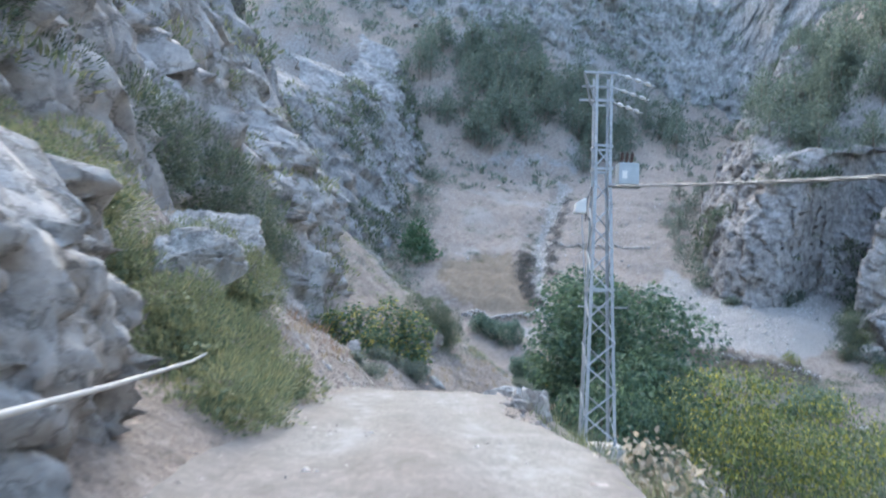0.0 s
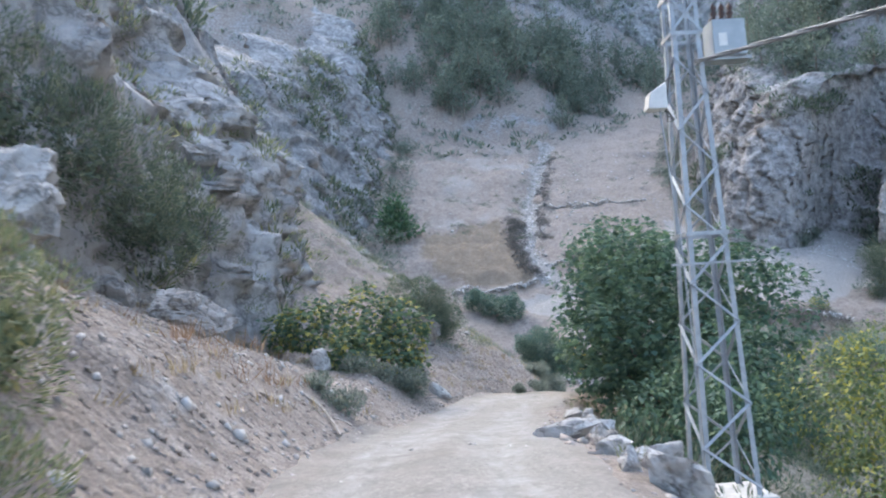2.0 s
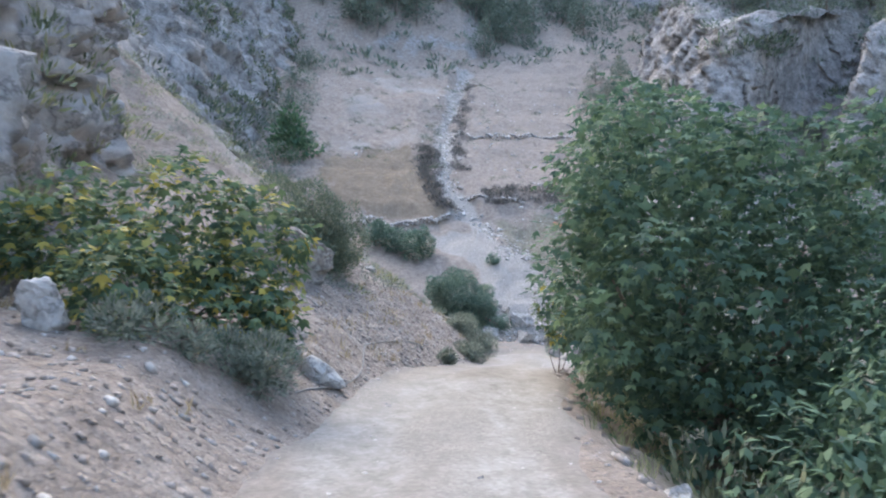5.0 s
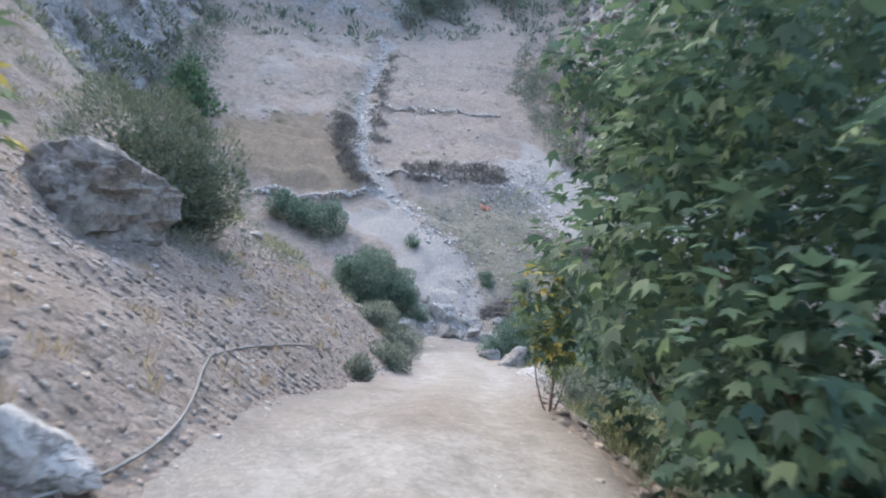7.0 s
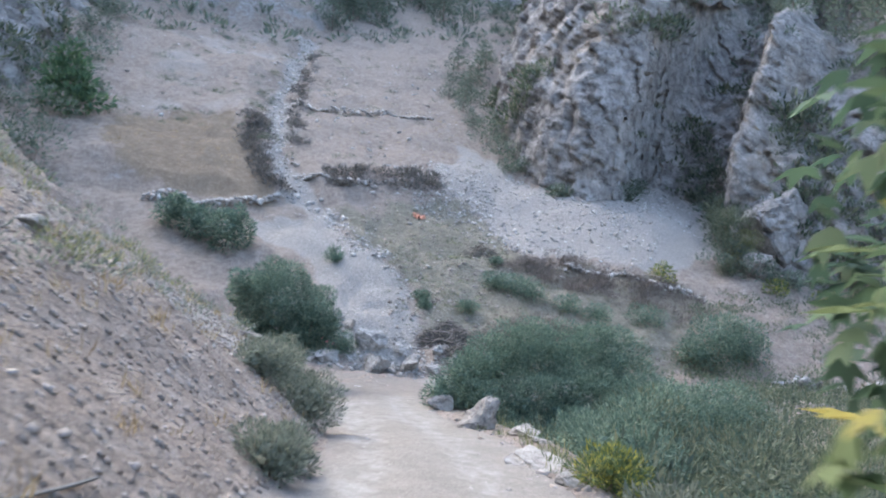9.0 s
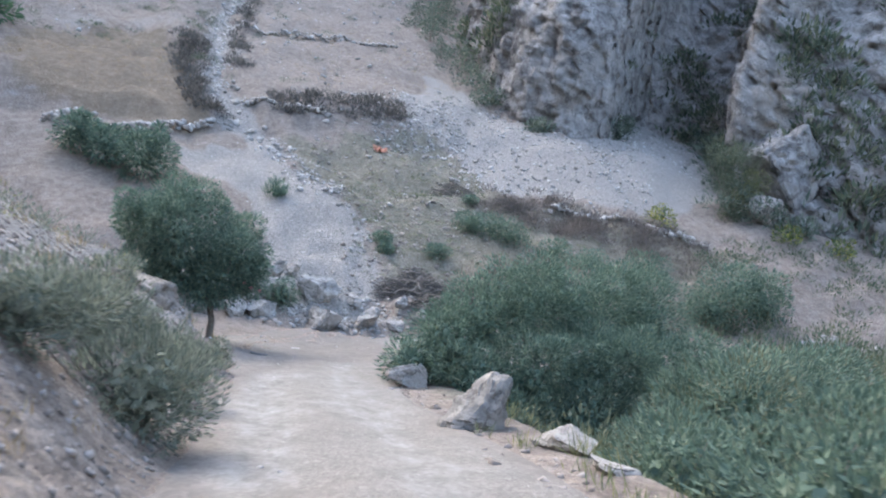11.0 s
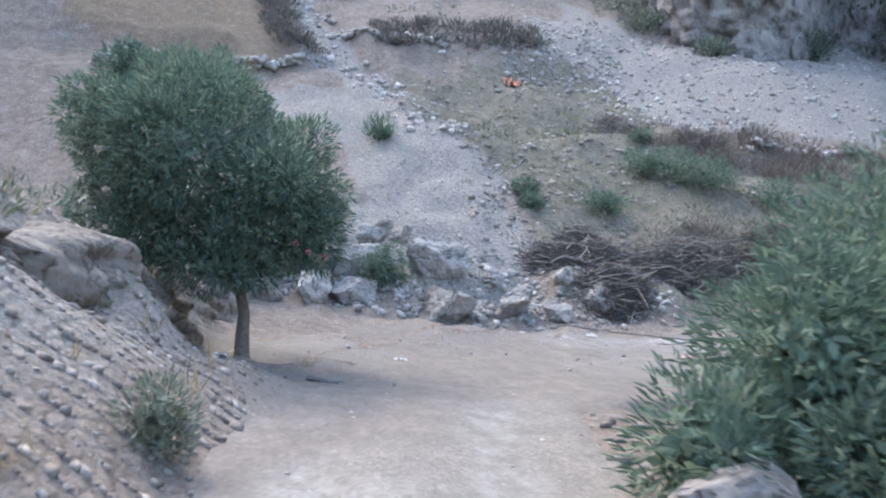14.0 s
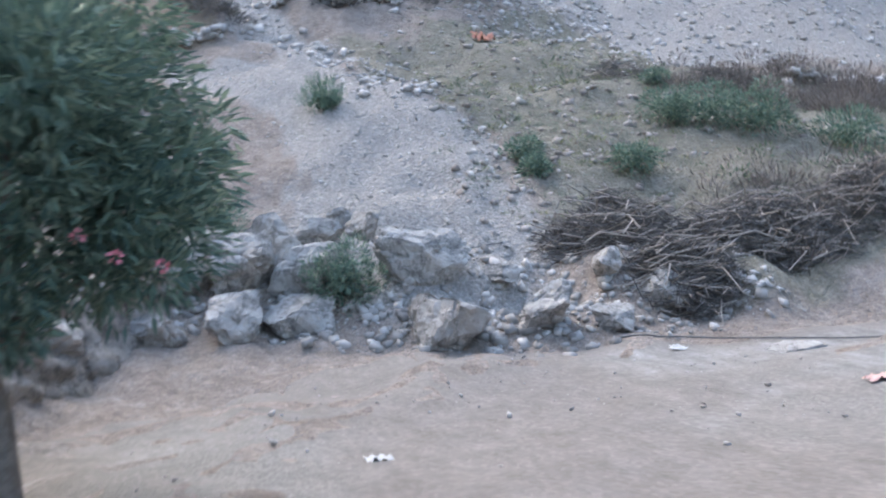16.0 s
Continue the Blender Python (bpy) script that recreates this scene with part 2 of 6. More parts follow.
def rock_material(name, dark, mid_c, light, ochre=0.25, scale=1.0):
    n = Nodes(name)
    big, mid, fine = n.noise(0.28 * scale, 5, 0.6, (1, 1, 0.45)), n.noise(1.5 * scale, 8, 0.68), n.noise(9.0 * scale, 6, 0.7)
    col = n.ramp(mid, (0.28, dark), (0.5, mid_c), (0.74, light))
    col = n.mix(n.ramp(big, (0.55, 0.0), (0.75, ochre)), col, (0.36, 0.26, 0.17))
    seam = n.math("ABSOLUTE", n.math("SUBTRACT", n.noise(0.9 * scale, 7, 0.62), 0.5))
    # the shade inside cracks is darkened into the colour, along the bumped seams
    crack = n.ramp(seam, (0.0, 0.35), (0.03, 1.0))
    col = n.mix(0.65, col, crack, "MULTIPLY")
    # shade of small hollows, painted as dark spots without relief
    pit_shade = n.ramp(n.noise(4.2 * scale, 5, 0.75), (0.32, 0.5), (0.46, 1.0))
    col = n.mix(0.4, col, pit_shade, "MULTIPLY")
    streak = n.ramp(n.noise(1.1 * scale, 5, 0.6, (1, 1, 0.15)), (0.5, 1.0), (0.75, 0.62))
    col = n.mix(0.75, col, streak, "MULTIPLY")
    col = n.mix(0.35, col, n.ramp(fine, (0.3, 0.7), (0.7, 1.25)), "MULTIPLY")
    relief = n.math("ADD", n.math("ADD", mid, n.math("MULTIPLY", fine, 0.5)), n.math("MULTIPLY", crack, 0.25))
    return n.done(col, 0.92, relief, 0.12 / scale, 0.9)


def leaf_material(name, *tones, through=0.36, rough=0.6):
    """Foliage: each leaf takes its own tone."""
    n = Nodes(name)
    k = len(tones) - 1
    col = n.ramp(n.island(), *[(i / k, c) for i, c in enumerate(tones)])
    col = n.mix(0.35, col, n.ramp(n.noise(1.7, 3), (0.3, 0.7), (0.7, 1.25)), "MULTIPLY")
    mat = n.done(col, rough)
    n.bsdf.inputs["Specular IOR Level"].default_value = 0.18
    t = n.node("ShaderNodeBsdfTranslucent")
    n.link(col, t.inputs["Color"])
    m = n.node("ShaderNodeMixShader", Fac=through)
    out = n.tree.nodes["Material Output"]
    n.link(n.bsdf.outputs[0], m.inputs[1]), n.link(t.outputs[0], m.inputs[2]), n.link(m.outputs[0], out.inputs["Surface"])
    return mat


def plain_material(name, dark, light, rough=0.7, metal=0.0, scale=8.0, depth=0.004):
    n = Nodes(name)
    mid = n.noise(scale, 6, 0.65)
    col = n.ramp(mid, (0.3, dark), (0.7, light))
    col = n.mix(0.25, col, n.ramp(n.noise(scale * 0.2, 3), (0.3, 0.7), (0.7, 1.2)), "MULTIPLY")
    return n.done(col, rough, mid, depth, 0.4, metal)


GROUND = ground_material()
ROAD = road_material()
LIMESTONE = rock_material("grey_limestone", (0.25, 0.24, 0.235), (0.42, 0.405, 0.395), (0.58, 0.555, 0.53), 0.7)
BANK_SLAB = rock_material("tan_limestone", (0.27, 0.243, 0.222), (0.385, 0.352, 0.325), (0.50, 0.468, 0.44), 0.3, 1.2)
PALE_ROCK = rock_material("pale_limestone", (0.27, 0.256, 0.24), (0.40, 0.382, 0.362), (0.53, 0.51, 0.487), 0.35, 2.2)
# cooler grey than the near rock: distance haze put into the colour
HAZED_ROCK = rock_material("hazed_grey_crag", (0.12, 0.121, 0.125), (0.285, 0.284, 0.284), (0.48, 0.474, 0.465), 0.4, 0.6)
EAST_ROCK = rock_material("brown_grey_crag", (0.13, 0.123, 0.12), (0.295, 0.282, 0.275), (0.49, 0.47, 0.455), 0.45, 0.7)
EARTH_FACE = rock_material("crumbling_earth", (0.17, 0.148, 0.13), (0.30, 0.268, 0.238), (0.43, 0.395, 0.36), 0.5, 2.2)
GREY_STONE = rock_material("weathered_grey_stone", (0.19, 0.175, 0.16), (0.30, 0.28, 0.26), (0.43, 0.405, 0.38), 0.35, 2.4)
WHITE_ROCK = rock_material("whitish_limestone", (0.42, 0.40, 0.38), (0.52, 0.50, 0.48), (0.61, 0.592, 0.57), 0.15, 2.5)
BARK = plain_material("grey_bark", (0.12, 0.10, 0.085), (0.27, 0.24, 0.21), 0.9, scale=14, depth=0.02)
DEADWOOD = plain_material("bleached_deadwood", (0.20, 0.17, 0.145), (0.44, 0.40, 0.36), 0.9, scale=20)
GALVANISED = plain_material("galvanised_steel", (0.30, 0.33, 0.36), (0.46, 0.49, 0.52), 0.55, 0.35, 6)
BOX_GREY = plain_material("grey_painted_steel", (0.36, 0.42, 0.46), (0.46, 0.52, 0.56), 0.5, 0.0, 5)
WHITE_PAINT = plain_material("white_painted_metal", (0.62, 0.62, 0.60), (0.78, 0.78, 0.76), 0.5, 0.0, 6)
CABLE = plain_material("weathered_cable", (0.20, 0.21, 0.22), (0.32, 0.33, 0.34), 0.6, 0.0, 10)
RUBBER = plain_material("grey_polyethylene", (0.09, 0.09, 0.09), (0.17, 0.165, 0.16), 0.6, 0.0, 10)
PORCELAIN = plain_material("white_porcelain", (0.6, 0.6, 0.6), (0.78, 0.78, 0.78), 0.3, 0.0, 10)
BROWN_GLAZE = plain_material("brown_glazed_insulator", (0.05, 0.03, 0.025), (0.11, 0.06, 0.045), 0.3, 0.0, 10)
CONCRETE = plain_material("weathered_concrete", (0.34, 0.33, 0.31), (0.50, 0.49, 0.46), 0.9, 0.0, 6, 0.01)
FIG_LEAF = leaf_material("fig_leaf", (0.058, 0.108, 0.082), (0.082, 0.145, 0.102), (0.11, 0.182, 0.115), (0.16, 0.232, 0.13), rough=0.65)
FIG_YELLOW = leaf_material("yellowing_fig_leaf", (0.072, 0.122, 0.085), (0.09, 0.15, 0.098), (0.115, 0.178, 0.10), (0.145, 0.205, 0.105), (0.19, 0.24, 0.11), (0.52, 0.43, 0.11))
OLEANDER_LEAF = leaf_material("oleander_leaf", (0.085, 0.14, 0.12), (0.125, 0.20, 0.16), (0.18, 0.265, 0.20), (0.26, 0.33, 0.25))
BROOM_LEAF = leaf_material("broom_twig", (0.11, 0.148, 0.095), (0.18, 0.218, 0.128), (0.26, 0.28, 0.16), (0.35, 0.335, 0.175))
SCRUB_LEAF = leaf_material("scrub_leaf", (0.075, 0.105, 0.084), (0.120, 0.158, 0.112), (0.170, 0.200, 0.145), (0.215, 0.235, 0.155))
YELLOW_LEAF = leaf_material("yellow_green_leaf", (0.08, 0.125, 0.07), (0.135, 0.185, 0.08), (0.20, 0.24, 0.09), (0.45, 0.41, 0.09))
# far growth: needle tones lightened, distance haze put into the colour
HAZED_PINE_LEAF = leaf_material("pine_needles", (0.12, 0.158, 0.132), (0.17, 0.212, 0.17), (0.215, 0.26, 0.20))
BRIGHT_PINE = leaf_material("young_pine_needles", (0.068, 0.128, 0.084), (0.098, 0.180, 0.103), (0.135, 0.225, 0.122))
SAGE_LEAF = leaf_material("sage_leaf", (0.13, 0.165, 0.135), (0.18, 0.215, 0.175), (0.235, 0.268, 0.215), (0.29, 0.312, 0.255))
TWIG = plain_material("dark_twigs", (0.07, 0.065, 0.064), (0.19, 0.178, 0.17), 0.9, scale=16)
DRY_GRASS = leaf_material("dry_grass", (0.24, 0.18, 0.10), (0.36, 0.28, 0.17), (0.45, 0.38, 0.25))
RUST_WEED = leaf_material("rust_brown_weed", (0.20, 0.12, 0.075), (0.30, 0.19, 0.12), (0.36, 0.26, 0.17))

# ---------------------------------------------------------------- lie of the land
SPINE = np.array([
    (0.4, -60.0, -3.5), (0.1, -25.0, -1.4), (-0.07, -0.8, 0.14), (-0.17, 3.2, 0.42), (-0.25, 7.4, 0.55), (-0.42, 11.6, 0.55),
    (-0.29, 15.5, 0.46), (0.0, 19.6, 0.15), (0.47, 23.0, -0.13), (0.95, 26.0, -0.33), (1.86, 30.2, -0.59), (3.07, 34.3, -0.80),
    (4.6, 38.8, -1.32), (6.0, 42.6, -1.86), (7.25, 46.7, -2.30), (8.27, 51.7, -2.92), (8.9, 55.0, -3.25), (9.67, 58.2, -3.52),
    (11.2, 62.2, -3.95), (13.8, 65.4, -4.35), (18.0, 67.0, -4.62), (24.0, 67.2, -4.9), (34.0, 65.0, -5.4), (60.0, 55.0, -7.0)])


def smooth_line(points, step):
    """Points along a smooth curve through the given ones."""
    p = np.asarray(points, float)
    s = np.r_[0, np.cumsum(np.linalg.norm(np.diff(p[:, :2], axis=0), axis=1))]
    m = np.gradient(p, s, axis=0)
    t = np.arange(0, s[-1], step)
    i = np.clip(np.searchsorted(s, t, "right") - 1, 0, len(s) - 2)
    h = (s[i + 1] - s[i])[:, None]
    u = (t - s[i])[:, None] / h
    return (2 * u**3 - 3 * u**2 + 1) * p[i] + (u**3 - 2 * u**2 + u) * h * m[i] + (3 * u**2 - 2 * u**3) * p[i + 1] + (u**3 - u**2) * h * m[i + 1]


LINE = smooth_line(SPINE, 0.25)
LINE_TAN = np.gradient(LINE[:, :2], axis=0)
LINE_TAN /= np.linalg.norm(LINE_TAN, axis=1, keepdims=True)


def beside_road(x, y):
    """For points: the nearest station of the track, and how far to its right they lie."""
    x, y = np.ravel(x), np.ravel(y)
    near = np.empty(len(x), int)
    for k in range(0, len(x), 4000):
        dd = (x[k : k + 4000, None] - LINE[None, :, 0]) ** 2 + (y[k : k + 4000, None] - LINE[None, :, 1]) ** 2
        near[k : k + 4000] = dd.argmin(1)
    off = np.stack([x, y], 1) - LINE[near, :2]
    right = off[:, 0] * LINE_TAN[near, 1] - off[:, 1] * LINE_TAN[near, 0]
    far = np.hypot(off[:, 0], off[:, 1])
    return near, np.where(right < 0, -far, far)


LEFT_EDGE, RIGHT_EDGE = 1.45, 1.5


def gully_x(y):
    """Where the stony gully of the far slope runs: x at a given y."""
    return np.interp(y, [73, 77, 80, 83, 87, 89, 92, 97, 109, 121.5, 136], [16.1, 16.5, 16.4, 15.8, 14.8, 13.0, 12.1, 12.0, 13.5, 16.9, 20.8])


def softmax2(a, b, k):
    h = np.clip(0.5 + 0.5 * (a - b) / k, 0, 1)
    return b + (a - b) * h + k * h * (1 - h)


def ground_height(x, y):
    """The height of the ground at points of the plan."""
    shape = np.shape(x)
    x, y = np.ravel(np.asarray(x, float)), np.ravel(np.asarray(y, float))
    near, d = beside_road(x, y)
    sy, zr = LINE[near, 1], LINE[near, 2]
    sx = LINE[near, 0]
    rough = fbm(x * 0.9, y * 0.9, 0, 4, 3)
    wide = fbm(x * 0.16, y * 0.16, 0, 3, 9)
    # the bank above the track
    u = np.maximum(-d - LEFT_EDGE, 0)
    k = np.interp(sy, [-60, 2, 10, 14, 22, 29, 35, 39, 42.5, 47, 52, 58, 60.5, 62, 68], [0.6, 0.55, 0.62, 0.85, 0.75, 0.62, 0.52, 0.55, 0.68, 0.82, 0.8, 0.66, 0.3, 0.06, 0.05])
    k = np.where(sx > 14, 0.05, k)
    toe = np.interp(sy, [0, 20, 24, 30, 36, 60, 64], [0.12, 0.12, 0.05, 0.10, 0.14, 0.22, 0.05])
    bank = toe * ease(u / 0.8) + k * u * (0.55 + 0.45 * ease(u / 1.6))
    low = ease((11.5 - sy) / 2)
    bank = bank + (np.minimum(bank, 0.25 + 0.16 * u) - bank) * low
    bench = ease((sy - 15.5) / 3) * ease((35 - sy) / 4)
    shelf = np.minimum(bank, np.interp(sy, [15, 20, 24, 33], [2.0, 1.6, 0.55, 0.4]) - zr + 0.10 * u)
    shelf = shelf + 0.45 * np.clip(u - 2.5, 0, 4) * ease((sy - 18) / 3) * ease((28 - sy) / 3)
    bank = bank + (shelf - bank) * bench * ease((u - 0.5) / 1.0)
    bank = bank + 0.06 * ease(u / 0.6) * fbm(x * 1.2, y * 1.2, 0, 2, 15)
    bank = bank + ease(u / 1.2) * (0.16 * rough + 0.35 * wide * ease(u / 5)) * (1 - 0.65 * bench)
    # the drop below the track
    v = np.maximum(d - RIGHT_EDGE - np.interp(sy, [12.5, 15, 23, 27, 42, 45, 56.5, 60], [0, 0.32, 0.4, 0.1, 0, 1.0, 1.1, 0.3]), 0)
    floor = np.interp(y, [-60, 30, 48, 58, 64, 70], [-9, -8, -6.6, -5.4, -5.0, -4.8]) - 0.03 * np.maximum(x - 20, 0)
    steep = np.interp(sy, [0, 40, 52, 60, 64], [0.62, 0.62, 0.5, 0.3, 0.12])
    fall = zr - steep * v * ease(v / 0.8 + 0.2) + 0.12 * rough * ease(v)
    low = softmax2(fall, floor + 0.25 * wide, 0.8)
    z = np.where(d < 0, zr + bank, low)
    z = z + 0.02 * rough * (np.abs(d) < 1.6)
    # the earth bank round the bend
    z = z + np.where(d < 0, 0.95, 0) * ease((8.0 + 0.4 * wide - x) / 1.0) * ease((y - 59.5) / 2) * ease((71.5 - y) / 2)
    # the slope across the valley
    hill = -4.5 + 0.5 * (y - 69.6) + 0.25 * rough + 0.5 * wide
    hill = hill + 0.45 * vnoise(x * 0.05, np.floor(y / 9.0) * 3.1, 0, 5) * ease((y - 76) / 10)
    hill = hill - 0.65 * ease((x - 14.5) / 3) * ease((34 - x) / 6) * np.exp(-(((y - 86) / 6.5) ** 2))
    hill = hill - 0.8 * np.exp(-(((x - gully_x(y)) / 1.5) ** 2)) * ease((y - 86) / 6)
    z = np.where(y > 66, softmax2(z, hill, 0.5), z)
    # the mountain on the near side of the track
    xb = np.interp(y, [-60, 36, 45, 55, 90, 100, 138, 220], [-8.5, -8.5, -8, -7.5, -5.0, -4.5, -2.5, -12])
    rise = np.interp(y, [30, 80, 120, 150], [1.25, 1.0, 0.55, 0.25])
    z = z + rise * np.maximum(xb - x, 0) * 1.0
    # the cliffs' mountain across
    xr = np.interp(y, [40, 60, 77, 81, 92, 97, 110, 131, 160, 220], [72, 63, 53, 51, 58, 58, 45, 55, 66, 80])
    z = z + 3.0 * np.clip(x - xr - 2.5, 0, 6.5) + 1.0 * np.maximum(x - xr - 9, 0)
    z = z + ease((x - xr) / 5) * (2.2 * fbm(x * 0.11, y * 0.11, 0, 4, 23) + 1.6 * np.abs(fbm(x * 0.3, y * 0.3, 0, 3, 24)))
    # the back wall of the valley
    yb = 140 + np.clip(x - 22, 0, 36) * 1.45
    back = np.maximum(y - yb, 0)
    far = ease(back / 60) + ease((xb - x) / 60) + ease((x - xr) / 60)
    z = z + 0.55 * back + far * (7.0 * fbm(x * 0.03, y * 0.03, 0, 4, 21) + 3.0 * np.abs(fbm(x * 0.09, y * 0.09, 0, 3, 31)))
    top = np.interp(x, [-300, -120, -85, -60, -44, -32, -20, -8, 60, 300], [170, 150, 105, 80, 72, 84, 112, 140, 175, 190])
    top = top + 3 * fbm(x * 0.05, y * 0.05, 0, 4, 41)
    over = np.maximum(z - top, 0)
    z = z - over * 0.97
    # far away all levels out
    away = ease((np.hypot(x, y - 60) - 330) / 500)
    return (z * (1 - away) + 120 * away).reshape(shape)


def inside(x, y, poly):
    """Whether points lie inside a polygon of the plan."""
    hit = np.zeros(np.shape(x), bool)
    n = len(poly)
    for i in range(n):
        (ax, ay), (bx, by) = poly[i], poly[(i + 1) % n]
        cross = ((ay > y) != (by > y)) & (x < (bx - ax) * (y - ay) / (by - ay + 1e-9) + ax)
        hit ^= cross
    return hit


DOME = [(8.9, 86.8), (11.2, 87.5), (13.6, 88.0), (14.9, 84.0), (16.2, 80.3), (16.9, 78.5), (16.3, 75.6), (16.3, 73.4), (15.5, 70.4), (12.5, 70.4), (11.5, 72.4), (11.8, 76.4), (10.8, 81.4), (9.0, 83.0)]
TONGUE = [(23.0, 93.4), (26, 96), (29.6, 102.9), (31.3, 96.5), (33, 92.5), (35, 90), (38, 91), (43.0, 95.5), (47, 99), (50, 97), (46, 87.7), (41.5, 82.7), (37.0, 80.0), (33.7, 80.8), (29.7, 82.6), (26.4, 83.2), (26.3, 86.4), (25.8, 89.5), (24.8, 90.9), (22.8, 90.8)]
UPPER_SCREE = [(2.1, 137.4), (10.8, 138.6), (18.2, 140.0), (19.6, 135.1), (16.2, 125.6), (12.4, 114.0), (10.8, 104.5), (5.5, 106.5), (2.0, 103.5), (-0.4, 103.8), (0.2, 117.1), (-0.5, 128.2)]
BROWN_FIELD = [(-0.6, 96.3), (1.0, 103.5), (5.5, 106.5), (10.4, 105.0), (10.4, 96.2), (10.7, 92.0), (11.2, 89.5), (9.0, 88.3), (5.1, 87.6), (2.0, 88.6), (-0.4, 91.2)]
GREEN_FIELD = [(14.8, 88.4), (22.2, 90.2), (25.2, 90.9), (26.3, 86.9), (25.9, 82.2), (36, 79), (40, 74), (30, 70), (18, 70), (16.2, 73), (17.2, 78.5), (16.5, 80.3), (15.7, 84.1)]


def ground_cover(x, y):
    """Scree, dry grass and green weight of the ground, softened at the borders."""
    return sum(cover_at(x + dx, y + dy) for dx, dy in ((0, 0), (0.7, 0.2), (-0.7, -0.2), (0.2, -0.7), (-0.2, 0.7))) / 5


def cover_at(x, y):
    jx, jy = x + 0.95 * fbm(x * 0.4, y * 0.4, 0, 4, 51), y + 0.95 * fbm(x * 0.4, y * 0.4, 0, 4, 61)
    gully = (np.abs(jx - gully_x(y)) < 1.0 + 0.5 * vnoise(x * 0.3, y * 0.3, 0, 57)) & (y > 86) & (y < 139)
    scree = inside(jx, jy, DOME) | inside(jx, jy, TONGUE) | inside(jx, jy, UPPER_SCREE) | gully
    dry = inside(jx, jy, BROWN_FIELD)
    green = inside(jx, jy, GREEN_FIELD)
    cover = np.zeros((len(x), 4))
    cover[:, 0] = np.where(scree, 1.0, 0.0)
    cover[:, 0] = np.where(inside(jx, jy, UPPER_SCREE), 0.36 + 0.25 * vnoise(x * 0.2, y * 0.2, 0, 58), cover[:, 0])
    cover[:, 1] = np.where(dry & ~scree, 0.75, 0.0)
    near, d = beside_road(x, y)
    bank = (d < -1.8) & (d > -14) & (y < 66)
    cover[:, 1] = np.where(bank, 0.15 + 0.3 * vnoise(x * 0.3, y * 0.3, 0, 71), cover[:, 1])
    cover[:, 0] = np.where(bank & (y > 33), 0.18 + 0.32 * vnoise(x * 0.25, y * 0.25, 0, 75), cover[:, 0])
    cover[:, 0] = np.where(bank & (y > 49), 0.5 + 0.35 * vnoise(x * 0.4, y * 0.4, 0, 76), cover[:, 0])
    cover[:, 2] = np.where(green & ~scree, 0.8, 0.0)
    valley = (d > 2.2 + np.interp(y, [42, 45, 50.5, 53], [0, 1.0, 1.0, 0])) & (y < 62.5)
    cover[:, 2] = np.where(valley, 0.75, cover[:, 2])
    cover[:, 3] = 1
    return cover


def spaced(*runs):
    """Coordinates from runs of (start, end, step)."""
    out = []
    for a0, b0, st in runs:
        out.append(np.arange(a0, b0, st))
    return np.concatenate(out + [[runs[-1][1]]])


gx_lines = spaced((-2400, -400, 400), (-400, -120, 20), (-120, -40, 5), (-40, -14, 1.6), (-14, -6, 0.5), (-6, 20, 0.26), (20, 52, 0.7), (52, 72, 1.2), (72, 120, 4), (120, 400, 20), (400, 2400, 400))
gy_lines = spaced((-2400, -400, 400), (-400, -60, 40), (-60, -6, 3), (-6, 76, 0.28), (76, 145, 0.7), (145, 250, 3), (250, 420, 14), (420, 2800, 400))
GX, GY = np.meshgrid(gx_lines, gy_lines)
gh = ground_height(GX, GY)
ground = new("ground", mesh_of("ground", np.stack([GX, GY, gh], -1).reshape(-1, 3), grid_faces(*GX.shape), GROUND, True, ground_cover(GX.ravel(), GY.ravel())))
tagged(ground, "stony grey-brown valley slopes with scree and dry grass terraces", "ground", kind="structure")


def ground_at(x, y):
    """The height of the built ground sheet at points."""
    x, y = np.asarray(x, float), np.asarray(y, float)
    i = np.clip(np.searchsorted(gx_lines, x) - 1, 0, len(gx_lines) - 2)
    j = np.clip(np.searchsorted(gy_lines, y) - 1, 0, len(gy_lines) - 2)
    u = (x - gx_lines[i]) / (gx_lines[i + 1] - gx_lines[i])
    v = (y - gy_lines[j]) / (gy_lines[j + 1] - gy_lines[j])
    return (gh[j, i] * (1 - u) + gh[j, i + 1] * u) * (1 - v) + (gh[j + 1, i] * (1 - u) + gh[j + 1, i + 1] * u) * v


def gz(x, y):
    return float(ground_at(x, y))


